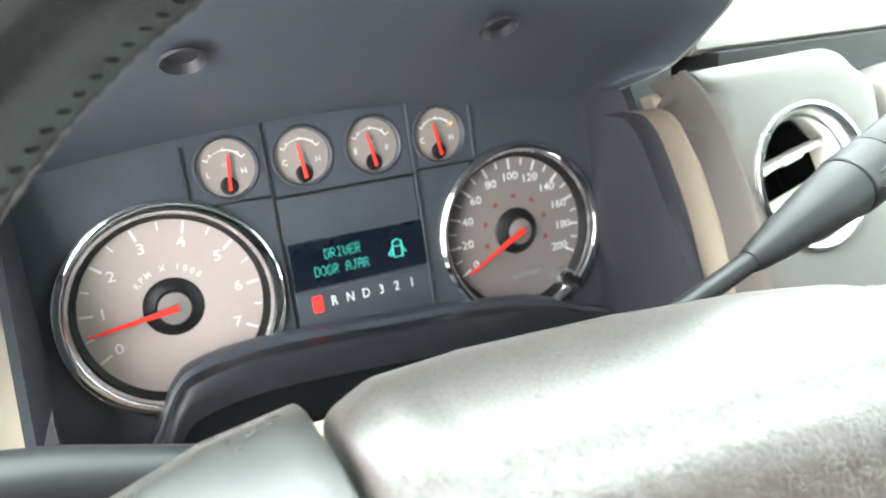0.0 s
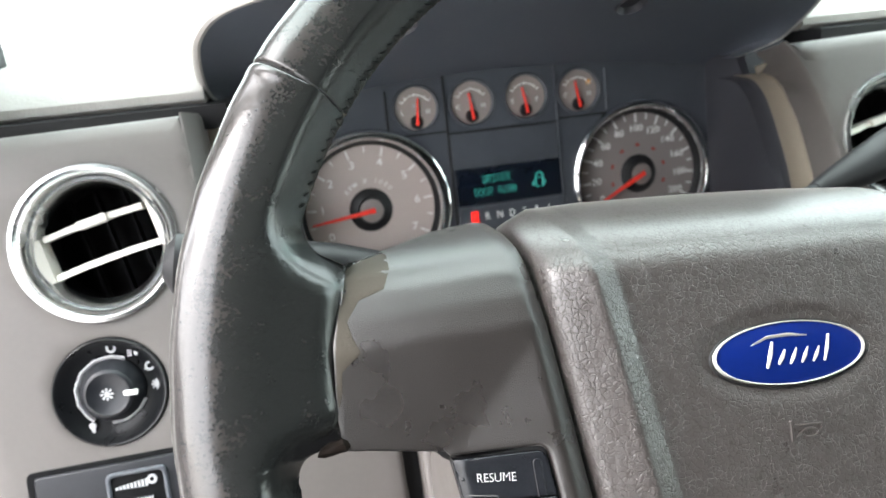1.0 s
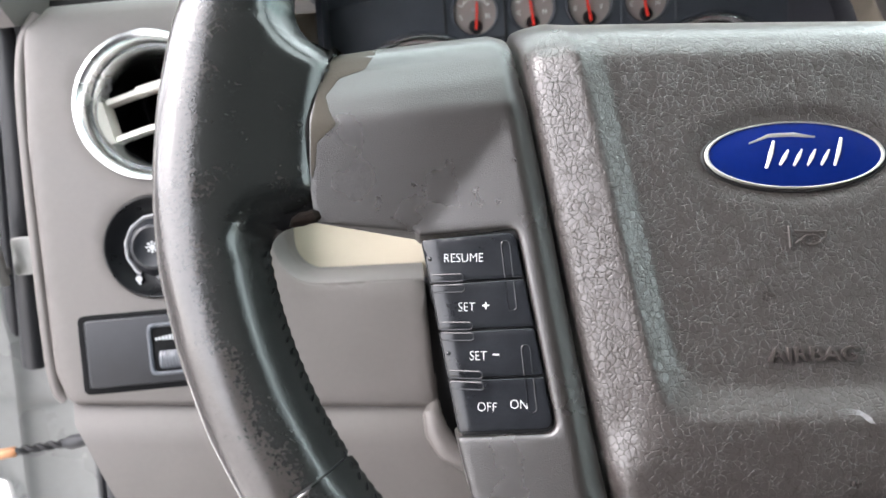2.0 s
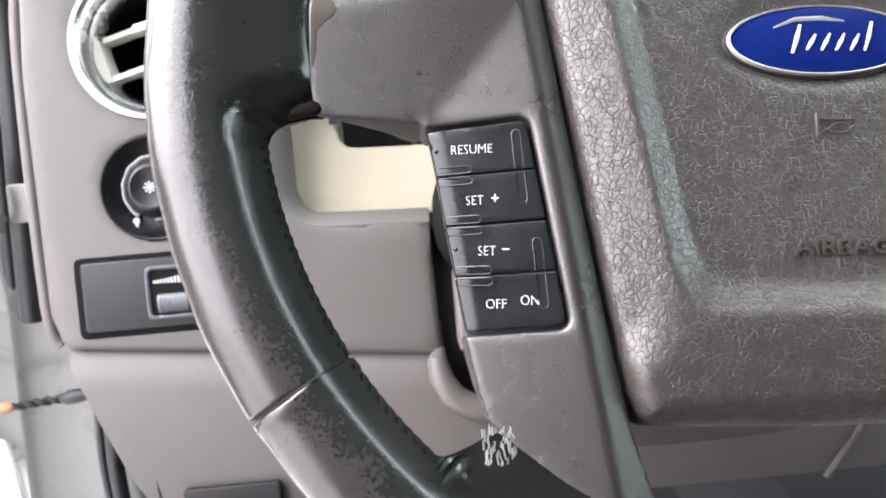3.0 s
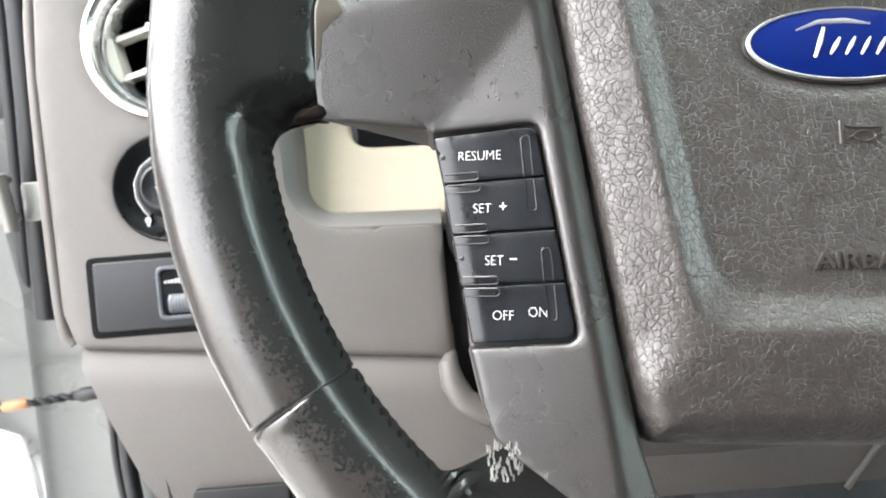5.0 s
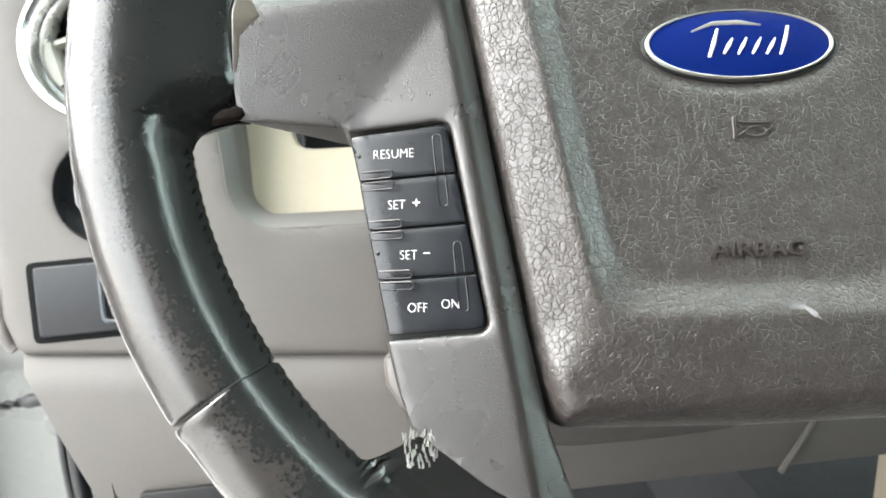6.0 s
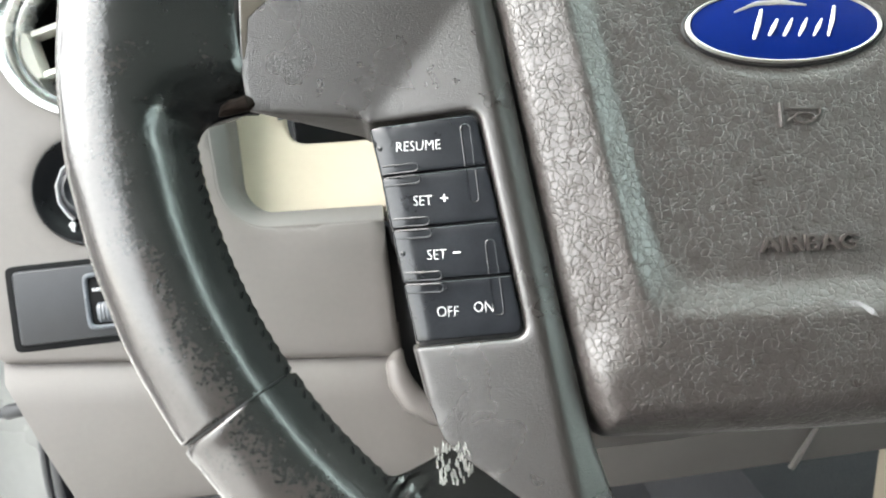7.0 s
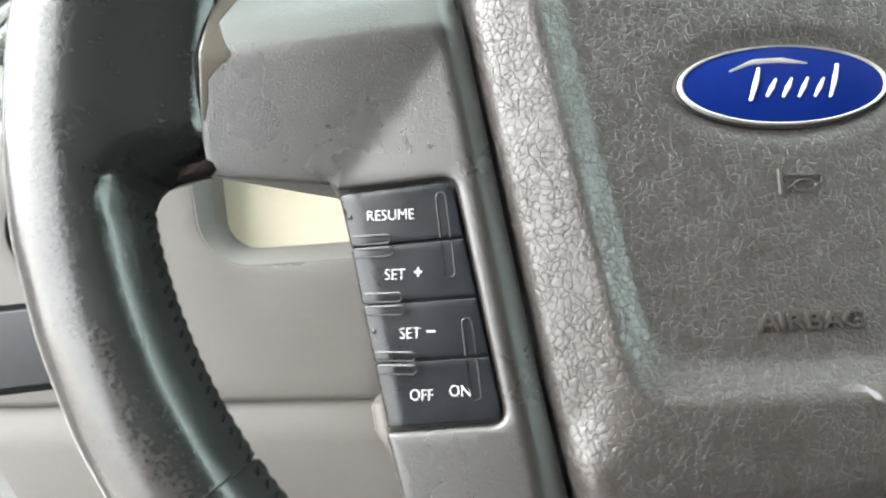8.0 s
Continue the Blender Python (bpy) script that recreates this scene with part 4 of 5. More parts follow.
screen = part("display", bar(-41, 47, -25, 4, 0, 1.3, 1, 0.4), LCD, cluster, "dark blue message display")
DOTS = {"D": (30, 17, 17, 17, 17, 17, 30), "R": (30, 17, 17, 30, 20, 18, 17), "I": (14, 4, 4, 4, 4, 4, 14), "V": (17, 17, 17, 17, 17, 10, 4),
        "E": (31, 16, 16, 30, 16, 16, 31), "O": (14, 17, 17, 17, 17, 17, 14), "J": (7, 2, 2, 2, 2, 18, 12), "A": (14, 17, 17, 31, 17, 17, 17)}
for word, x0, y0 in (("DRIVER", -19.6, -2.2), ("DOOR AJAR", -27.2, -12.2)):
    cells = []
    for i, ch in enumerate(word):
        for row, bits in enumerate(DOTS.get(ch, ())):
            for c in range(5):
                if bits >> (4 - c) & 1:
                    x, y = x0 + i * 3.95 + c * 0.66, y0 - row * 0.9
                    cells.append(slab_units(x, x + 0.5, y - 0.72, y, 1.25, 1.4))
    part("segments", join(*cells), TEAL, screen, "teal lit words " + word, smooth=False, kind="stuff")
car = join(tube([(-3.2, 5, 0), (-3.4, 1, 0), (-3.2, -6, 0), (3.2, -6, 0), (3.4, 1, 0), (3.2, 5, 0), (0, 6.4, 0), (-3.2, 5, 0)], 0.65, 6),
           tube([(-3.2, 1.6, 0), (3.2, 1.6, 0)], 0.5, 6), tube([(-3.4, 0.8, 0), (-7.0, -3.6, 0), (-5.6, -4.8, 0), (-3.4, -2.5, 0)], 0.65, 6), tube([(3.4, 0.8, 0), (6.4, -3.6, 0), (3.4, -2.8, 0)], 0.55, 6))
part("door_symbol", moved(car, Matrix.Translation((27, -11, 1.7)) @ Matrix.Scale(0.9, 4)), TEAL, screen, "teal car with open doors")
gears = part("gear_strip", bar(-41, 49, -50, -27, 0, 1.0, 1, 0.4), SATIN, cluster, "gear position strip")
part("park_lamp", bar(-31.6, -25.6, -40, -30, 0.9, 1.35, 0.8, 0.2), PARK, gears, "red lit park lamp")
for k, ch in enumerate("RND321"):
    lettering("gear_letter", ch, 6.0, Matrix.Translation((-18.2 + 10.3 * k, -35.0, 1.2)), INK, gears, 0.85, 0.06, "white letter", bold=0.01)
lettering("gear_letter", "P", 6.0, Matrix.Translation((-28.6, -35.2, 1.5)), INK_RED, gears, 0.85, 0.06)


def needle(c, deg, reach, tail, z, w=2.2):
    d = Vector((math.cos(radians(deg)), math.sin(radians(deg)), 0))
    n = Vector((-d.y, d.x, 0))
    p = Vector((c[0], c[1], z))
    r = [[p - d * tail + n * w + Vector((0, 0, 1.0)), p - d * tail - n * w + Vector((0, 0, 1.0)), p - d * tail - n * w - Vector((0, 0, 0.6)), p - d * tail + n * w - Vector((0, 0, 0.6))],
         [p + n * w * 0.9 + Vector((0, 0, 1.2)), p - n * w * 0.9 + Vector((0, 0, 1.2)), p - n * w * 0.9 - Vector((0, 0, 0.6)), p + n * w * 0.9 - Vector((0, 0, 0.6))],
         [p + d * reach + n * 0.7 + Vector((0, 0, 0.2)), p + d * reach - n * 0.7 + Vector((0, 0, 0.2)), p + d * reach - n * 0.7 - Vector((0, 0, 0.4)), p + d * reach + n * 0.7 - Vector((0, 0, 0.4))]]
    return loft(r)


def tick(c, deg, r0, r1, w, z):
    d = Vector((math.cos(radians(deg)), math.sin(radians(deg)), 0))
    n = Vector((-d.y, d.x, 0)) * w
    p, q = Vector((c[0], c[1], z)) + d * r0, Vector((c[0], c[1], z)) + d * r1
    up_ = Vector((0, 0, 0.15))
    return loft([[p + n + up_, p - n + up_, p - n - up_, p + n - up_], [q + n + up_, q - n + up_, q - n - up_, q + n - up_]])


def big_gauge(name, c, face, label, numbers, minor, deg, hub_r, size, wide):
    z, a0, a1 = -8.0, 208.0, -28.0
    dial = part(name, lathe([(0.01, z), (52, z), (55, z - 0.4)], 72, *c), face, cluster, label)
    part("chrome_ring", lathe([(53.4, z - 0.2), (53.8, -2), (54.8, 2.2), (56.4, 4.2), (58.2 + wide / 2, 4.6), (59.6 + wide, 3.2), (60.2 + wide, 0.5), (60.2 + wide, -1)], 96, *c), CHROME, dial, "bright chrome ring")
    # black ring paints the shadow between face and chrome
    part("shadow_ring", lathe([(50.6, z + 0.1), (51.2, z + 0.6), (53.6, -1.5), (53.8, -2.5)], 72, *c), BLACK, dial, "black ring painted as the shadow inside the chrome")
    k = len(numbers)
    for i, num in enumerate(numbers):
        a = a0 + (a1 - a0) * i / (k - 1)
        part("tick", tick(c, a, 42.5, 49.8, 0.75, z + 0.3), INK, dial)
        lettering("numeral", num, size, Matrix.Translation((c[0] + 37.5 * math.cos(radians(a)), c[1] + 37.5 * math.sin(radians(a)), z + 0.2)), INK, dial, 1.15, 0.06, "white numeral", bold=0.012)
        if i < k - 1:
            for j in range(1, minor):
                b = a + (a1 - a0) / (k - 1) * j / minor
                part("tick", tick(c, b, 45.0, 49.8, 0.5, z + 0.3), INK, dial)
    part("hub", lathe([(0.01, -1.6), (hub_r * 0.55, -1.8), (hub_r * 0.62, -4.4), (hub_r * 0.9, -6.0), (hub_r, z + 0.2)], 40, *c), BLACK, dial, "black hub")
    part("hub_cap", lathe([(0.01, -1.1), (hub_r * 0.48, -1.3), (hub_r * 0.54, -1.7)], 40, *c), FACE_SPEED, dial, "grey hub cap")
    part("needle", needle(c, deg, 47, 2.5, 0.0, 2.1), NEEDLE, dial, "red needle")
    return dial


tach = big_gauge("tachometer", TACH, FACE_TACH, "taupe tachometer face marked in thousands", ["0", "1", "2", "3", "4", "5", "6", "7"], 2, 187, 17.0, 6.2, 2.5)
arcw = "RPM X 1000"
for k, ch in enumerate(arcw):
    a = radians(90 + (4.5 - k) * 10.5)
    if ch != " ":
        lettering("gauge_letter", ch, 3.6, Matrix.Translation((TACH[0] + 23 * math.cos(a), TACH[1] + 23 * math.sin(a), -7.8)) @ Matrix.Rotation(a - math.pi / 2, 4, "Z"), INK, tach, 1.0, 0.06, "white letter", bold=0.01)
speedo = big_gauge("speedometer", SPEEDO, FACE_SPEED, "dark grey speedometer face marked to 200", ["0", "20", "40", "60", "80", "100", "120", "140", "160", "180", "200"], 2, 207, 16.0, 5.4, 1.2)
for k in range(7):
    a = radians(196 - 36 * k)
    part("inner_mark", moved(bar(-1.8, 1.8, -1.3, 1.3, 0, 0.3, 0.4, 0.1), Matrix.Translation((SPEEDO[0] + 24 * math.cos(a), SPEEDO[1] + 24 * math.sin(a), -7.95)) @ Matrix.Rotation(a - math.pi / 2, 4, "Z")), INK_RED, speedo, "small dull red mark")
lettering("gauge_words", "SELECT/RESET", 2.8, Matrix.Translation((SPEEDO[0] + 4, SPEEDO[1] - 32, -7.8)), INK_GREY, speedo, 0.95, 0.06, "grey words SELECT/RESET", bold=0.01)
reset = part("reset_collar", lathe([(8.2, -8), (8.2, -4), (7.0, -1.4), (5.4, -0.6), (4.2, -0.9), (4.0, -4)], 32, SPEEDO[0] + 33, SPEEDO[1] - 41), CHROME, speedo, "bright collar of the reset stem")
part("reset_stem", lathe([(3.6, -6), (3.4, 13), (2.8, 14.4), (0.01, 14.8)], 24, SPEEDO[0] + 33, SPEEDO[1] - 41), BLACK, reset, "black reset stem")

ICONS = (("L", "H"), ("C", "H"), ("E", "F"), ("C", "H"))
for c, deg, (lo_w, hi_w), k in zip(SMALL, (84, 96, 99, 99), ICONS, range(4)):
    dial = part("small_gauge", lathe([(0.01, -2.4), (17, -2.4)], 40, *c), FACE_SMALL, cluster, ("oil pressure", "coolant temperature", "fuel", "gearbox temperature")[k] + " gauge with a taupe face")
    part("gauge_ring", lathe([(16.2, -2.6), (16.6, 0.8), (17.6, 1.6), (18.6, 0.6), (18.8, -1)], 48, *c), SATIN, dial, "black ring")
    arc = [(c[0] + 11.8 * math.cos(radians(a)), c[1] - 2 + 12.2 * math.sin(radians(a)), -2.2) for a in np.linspace(35, 145, 13)]
    part("scale", tube(arc, 0.55, 6, 0.4), INK, dial, "white scale arc")
    for a in (35, 52, 90, 128, 145):
        part("tick", tick((c[0], c[1] - 2), a, 11.5, 14.5 if a in (35, 145) else 13.6, 0.4, -2.1), INK, dial)
    lettering("gauge_letter", lo_w, 3.6, Matrix.Translation((c[0] - 10.5, c[1] - 2.8, -2.2)), INK, dial, 1.0, 0.06, "white letter", bold=0.01)
    lettering("gauge_letter", hi_w, 3.6, Matrix.Translation((c[0] + 9.6, c[1] - 3.2, -2.2)), INK, dial, 1.0, 0.06, "white letter", bold=0.01)
    part("hub", lathe([(0.01, 0.2), (4.0, 0), (5.2, -2.2)], 24, c[0], c[1] - 10.5), BLACK, dial, "black hub")
    part("needle", needle((c[0], c[1] - 10.5), deg, 18, 2.5, 0.9, 1.0), NEEDLE, dial, "red needle")
    if k == 3:
        part("warning_mark", bar(c[0] + 8, c[0] + 11.5, c[1] + 4, c[1] + 7.5, -2.4, -2.0, 0.5, 0.1), AMBER, dial, "amber warning mark")
    else:
        part("symbol", bar(c[0] - 2.4, c[0] + 2.4, c[1] + 1, c[1] + 3.2, -2.4, -2.15, 0.4, 0.1), INK_GREY, dial)
# lower lip of the cluster that the column rises through
lip_path = [(-178, -104), (-140, -92), (-119, -60), (-104, -50), (-66, -46), (0, -50), (88, -58), (140, -72), (178, -104)]
lip_fine = [p[:2] for p in catmull([(x, y, 0) for x, y in lip_path], 6)][:6 * (len(lip_path) - 1) + 1]
def lip_band(rows):
    return loft([[(x, y + dy, z) for x, y in lip_fine] for dy, z in rows], closed=False)


part("lip_ledge", lip_band(((0, 0), (0, 9), (-1, 11), (-4.6, 11.6), (-5.0, 14.2))), SATIN, cluster, "dark ledge over the lower lip")
part("lower_lip", lip_band(((-5.0, 13.8), (-3.4, 15.6), (-3.2, 17), (-3.8, 24), (-5.2, 27.4), (-9, 29.4), (-15, 30), (-24, 30))), GLOSS_DULL, cluster, "glossy black lower lip of the cluster")
# black skirt stands for the shade in the gap under the lip
part("lip_shade", lip_band(((-15, 29.7), (-24, 28), (-60, 28))), MATTE, cluster, "black skirt painted for the shaded gap under the lip")

# ---- steering column with its shroud and levers ----
AXIS = Vector((0, math.cos(TAU), -math.sin(TAU)))
UPW = Vector((0, math.sin(TAU), math.cos(TAU)))
column = thing("steering_column", (0, 0, 0), None, "taupe steering column shroud between wheel and dashboard, its upper half painted black for shade", "steering column")


def shell(rows):
    rings = []
    for d_, rx, ry, sh in rows:
        c = AXIS * d_ + UPW * sh
        ring = []
        for a in np.linspace(0, 2 * math.pi, 36, endpoint=False):
            ca, sa = math.cos(a), math.sin(a)
            ring.append(tuple(c + Vector((1, 0, 0)) * rx * math.copysign(abs(ca) ** 0.6, ca) + UPW * ry * math.copysign(abs(sa) ** 0.7, sa)))
        rings.append(ring)
    return loft(rings)


# upper half painted near black, for the shaded gap between lip and wheel
part("upper_shroud", shell(((62, 50, 30, -4), (66, 80, 40, -8), (84, 102, 46, -10), (150, 118, 46, -12), (220, 121, 46, -12), (300, 121, 46, -12))), MATTE, column, "upper half of the shroud, painted black for the shaded gap")
part("lower_shroud", shell(((64, 46, 34, -14), (70, 76, 50, -28), (90, 98, 64, -56), (150, 107, 74, -70), (220, 109, 76, -74), (300, 109, 76, -74))), DASH, column, "taupe lower half of the shroud")

lever = thing("shift_lever", (100, 150, 0), None, "dark grey column shift lever with a ribbed grip", "shift lever")
PTS = [Vector(p) for p in ((92, 159, -10), (140, 163, 4), (160, 166, 10), (220, 174, 26), (240, 175, 33), (300, 178, 58), (318, 178, 66))]
base = Vector((100, 150, 0))
neck = part("neck", tube([p - base for p in (PTS[0], PTS[1])], [5.2, 5.2], 20), BLACK, lever, "black neck")
dirv = (PTS[5] - PTS[2]).normalized()


def along(s):
    return PTS[1] - base + (PTS[3] - PTS[1]).normalized() * min(s, 90) + dirv * max(0.0, s - 90)


part("stem", tube([along(s) for s in (-2, 4, 20, 50, 74)], [5.8, 7.4, 9.8, 13.6, 16.0], 24), BLACK, lever, "tapered black stem")
part("collar", tube([along(s) for s in (75, 76, 98, 99)], [16.2, 16.8, 17.2, 16.6], 24), BLACK, lever, "ribbed collar")
grip = part("grip", tube([along(s) for s in (100, 101, 140, 172, 181, 184)], [16.8, 17.3, 17.4, 16.8, 14, 6], 24), BLACK, lever, "dark grey grip end")
for k in range(3):
    a = along(80) + Vector((0.1, -0.93, 0.33)).normalized() * 16.4 + Vector((0, 0.33, 0.93)) * (3 - k * 4)
    part("rib", tube([a, a + dirv * 10], [0.9, 0.9], 8), BLACK, lever, "raised rib")
ex = dirv
ez = Vector((0.0, -0.9, 0.44))
ez = (ez - ex * ez.dot(ex)).normalized()
ey = ez.cross(ex)
mt = Matrix((ex, ey, ez)).transposed().to_4x4()
for k in (-1, 1):
    part("groove_rim", tube([along(112) + ez * 16.2 + ey * 5.5 * k, along(160) + ez * 16.2 + ey * 5.5 * k], [0.8, 0.8], 8), BLACK, grip)
lettering("grip_words", "TOW/HAUL", 3.8, Matrix.Translation(along(138) + ez * 17.4 + ey * -1) @ mt, INK_GREY, grip, 1.0, 0.1, "grey words TOW/HAUL")

stalk = thing("turn_signal_lever", (-80, 150, 10), None, "dark grey turn signal lever with white symbols", "lever")
b0 = Vector((-80, 150, 10))
sp = [Vector(p) - b0 for p in ((-60, 126, -13), (-100, 122, -1), (-150, 118, 15), (-205, 113, 28), (-218, 112, 31), (-222, 112, 32))]
body = part("lever_body", tube(sp, [8, 10, 12.6, 14, 13, 7], 22), BLACK, stalk, "dark grey rounded lever")
for x, phi, wide in ((-181, 78, 2.6), (-179, 52, 2.4), (-177, 30, 2.4), (-175, 8, 2.2), (-166, 66, 3.2), (-164, 56, 2.6)):
    c = Vector((x, 118 + (x + 150) * 0.09, 15 - (x + 150) * 0.236)) - b0
    r = 12.6 - (x + 150) * 0.0255
    out = Vector((0, -math.cos(radians(phi)), math.sin(radians(phi)))) * (r + 0.1)
    part("symbol", moved(bar(-wide, wide, -1.0, 1.0, 0, 0.4, 0.6, 0.15), Matrix.Translation(c + out) @ Matrix.Rotation(radians(90 - phi), 4, "X") @ Matrix.Rotation(radians(18), 4, "Z")), INK, body, "white wiper symbol")

# ---- round air vents ----


def vent(c, label):
    v = thing("air_vent", (0, 0, 0), FACE, label, "air vent", "round dashboard vents")
    v.matrix_world = dash.matrix_world @ Matrix.Translation((c[0] * U, c[1] * U, 0))
    part("ring", lathe([(37.0, -10), (39.2, -3), (41.0, 1.6), (43.0, 3.2), (45.2, 2.6), (46.3, 0.3), (46.3, -2)], 80), SATIN_CHROME, v, "satin chrome ring")
    part("duct", lathe([(41, -2), (38, -9), (36.5, -30), (36.5, -60), (0.01, -60)], 48), MATTE, v, "black duct")
    tilt = Matrix.Rotation(radians(13), 4, "Z")
    part("barrel", moved(lathe([(33.0, -20), (35.4, -9), (36.8, -6.5), (38.0, -10)], 64), tilt), SATIN_CHROME, v, "silver inner barrel")
    for y, w in ((12.5, 29), (-11, 31)):
        def cross(x, lift):
            return [(x, y - 1.6 + lift, -12), (x, y + 2.0 + lift, -13.5), (x, y + 2.6 + lift, -22), (x, y - 1.2 + lift, -24)]
        part("vane", moved(loft([cross(-w, 0), cross(-w * 0.4, 0.9), cross(w * 0.4, 0.9), cross(w, 0)]), tilt), VANE, v, "silver vane")
    part("vane_tab", moved(bar(-9, 9, 10.8, 16.0, -16, -10.0, 1.5, 0.8), tilt), VANE, v, "thumb tab on the vane")
    for s in (-1, 1):
        cheek_v = [[(s * 36.5, y, -8), (s * (30.5 if s < 0 else 32), y, -10.5), (s * 29.5, y, -24), (s * 36, y, -24)] for y in (13.5, 4, -5, -13)]
        part("side_vane", moved(loft(cheek_v), tilt), VANE, v, "silver side piece")
    for x in (-16, 0, 16):
        part("rear_vane", moved(bar(x - 0.8, x + 0.8, -34, 34, -52, -42, 0.3, 0.2), tilt), MATTE, v, "black rear vane")
    return v


vent(VENT_L, "round air vent with satin chrome ring and silver vanes")
vent(VENT_R, "round air vent with satin chrome ring beside the centre panel")

# ---- headlamp switch ----
sw = thing("headlamp_switch", (0, 0, 0), FACE, "round black headlamp switch with white symbols", "switch")
sw.matrix_world = dash.matrix_world @ Matrix.Translation((KNOB[0] * U, KNOB[1] * U, 0))
part("bezel", lathe([(0.01, -6.0), (19, -6.0), (22, -5.4), (26.0, -3.2), (28.8, -0.2), (29.8, 1.6), (30.6, 1.9), (31.4, 1.2), (31.8, -0.5)], 72), SWITCH, sw, "round glossy black dished bezel")
knob = part("knob", lathe([(0.01, 6.0), (10.6, 6.0), (11.8, 6.9), (13.0, 6.6), (14.2, 5.2), (15.2, 1.0), (17.4, -1.6), (18.6, -5.6)], 56), GLOSS_DULL, sw, "black turning knob")
part("pointer", moved(bar(8.5, 16.0, -1.5, 1.5, 5.0, 7.4, 0.8, 0.3), Matrix.Rotation(radians(-5), 4, "Z")), INK, knob, "white pointer")
part("lamp_symbol", moved(join(lathe([(0.01, 0.5), (1.3, 0.5), (1.6, 0)], 20), *[moved(bar(-0.55, 0.55, 1.9, 3.6, 0, 0.5, 0.25, 0.1), Matrix.Rotation(a, 4, "Z")) for a in np.arange(8) * math.pi / 4]), Matrix.Translation((-0.5, 0, 6.3))), INK_PALE, knob, "pale lamp symbol")
# grey arcs paint the reflection on the knob's base edge, in short straight runs
glint_pts = [(19.8 * math.cos(radians(a)), 19.8 * math.sin(radians(a)), -3.6) for a in (62, 84, 112, 140, 168, 196, 222, 232)]
part("glint_arc", tube(glint_pts, 1.5, 8, 0.7), INK_GREY, sw, "grey arc painted as a reflection round the knob")
part("glint_arc", tube([(18.8 * math.cos(radians(a)), 18.8 * math.sin(radians(a)), -3.8) for a in (262, 288, 314, 336)], 1.3, 8, 0.7), INK_GREY, sw, "grey arc painted as a reflection round the knob")
for k, a in enumerate((84, 55, 26, -1)):
    here = Matrix.Translation((24.6 * math.cos(radians(a)), 24.6 * math.sin(radians(a)), -3.2))
    ring = lathe([(1.5, -0.9), (1.7, 0), (2.7, 0), (2.9, -0.9)], 18, around=True)
    rays = [moved(bar(-0.45, 0.45, 1.6, 3.1, -0.9, 0, 0.2, 0.1), Matrix.Rotation(q, 4, "Z")) for q in np.arange(8) * math.pi / 4]
    lines = [bar(-3.0, -0.6, q - 0.4, q + 0.4, -0.9, 0, 0.2, 0.1) for q in (-1.5, 0, 1.5)] + [bar(0.6, 2.8, -1.9, 1.9, -0.9, 0, 0.8, 0.1)]
    sun_mark = join(*rays, lathe([(0.01, 0), (1.5, 0), (1.7, -0.9)], 16))
    part("symbol", moved((ring, join(*lines), join(ring, lines[0]), sun_mark)[k], here), INK_PALE, sw, "pale lamp symbol")
part("symbol", moved(join(lathe([(0.01, 0.6), (1.9, 0.6), (2.1, -0.9)], 18), bar(-0.9, 1.1, -4.0, -1.2, -0.9, 0.4, 0.4, 0.1)), Matrix.Translation((-13.6, -18.6, -3.4))), INK_PALE, sw, "pale lamp symbol")

# ---- dimmer panel ----
dm = thing("dimmer_switch", (0, 0, 0), FACE, "black switch plate with a ribbed dimmer wheel", "switch")
dm.matrix_world = dash.matrix_world @ Matrix.Translation((-294 * U, up(-129) * U, 0))
part("plate", bar(-38, 42, -20, 22, -1, 2.4, 3.0, 1.6), GLOSS_DULL, dm, "black plate with a rounded edge")
part("surround", bar(-42, 44, -23.5, 25.0, -3, 0.7, 4.5, 0.6), MATTE, dm, "black gap round the plate")
frame_loop = rounded([(0, -15), (34, -15), (34, 17), (0, 17)], 4.5, 6)
hollow = rounded([(2.6, -12.6), (31.4, -12.6), (31.4, 14.6), (2.6, 14.6)], 3.2, 6)
part("housing", pillow(frame_loop, flat(4.0), 3.0, 0.9, 3.0, [hollow]), SATIN, dm, "raised rim of the dimmer housing")
part("housing_floor", bar(2, 32, -13, 15, 2.0, 2.7, 2, 0.1), MATTE, dm, "black floor of the housing")
drum = [[(x, -5.6 + 7.0 * math.cos(a) * (1 if k % 2 else 0.9), 0.2 + 5.2 * math.sin(a) * (1 if k % 2 else 0.9)) for a in np.linspace(0.15, math.pi - 0.15, 12)] for k, x in enumerate(np.repeat(np.linspace(6.5, 24.5, 10), 2)[1:-1])]
part("dimmer_wheel", loft(drum, closed=False), SATIN, dm, "ribbed grey wheel")
for k in range(9):
    part("scale_bar", bar(4.6 + k * 2.05, 6.0 + k * 2.05, 6.6 - k * 0.05, 8.2 + k * 0.3, 2.6, 3.0, 0.2, 0.1), INK_PALE, dm)
part("scale_end", lathe([(1.2, 2.6), (1.5, 3.1), (2.7, 3.1), (3.0, 2.6)], 20, 25, 9.5, around=True), INK_PALE, dm, "pale lamp symbol")

# ---- centre stack beyond the driver's panel ----
stack = thing("centre_stack", (0, 224, 0), FACE, "silver-grey centre panel of the dashboard", "dashboard", kind="structure")
part("stack_panel", pillow(rounded([(338, up(-180)), (338, up(62)), (352, up(74)), (620, up(74)), (620, up(-180))], 10), flat(-4), 14, 6, 50), DASH, stack, "smooth centre panel")
dial = part("round_control", lathe([(0.01, 6), (22, 6), (26, 4.5), (28, 0), (28, -6)], 48, 300, up(-98)), BLACK, stack, "round black control")
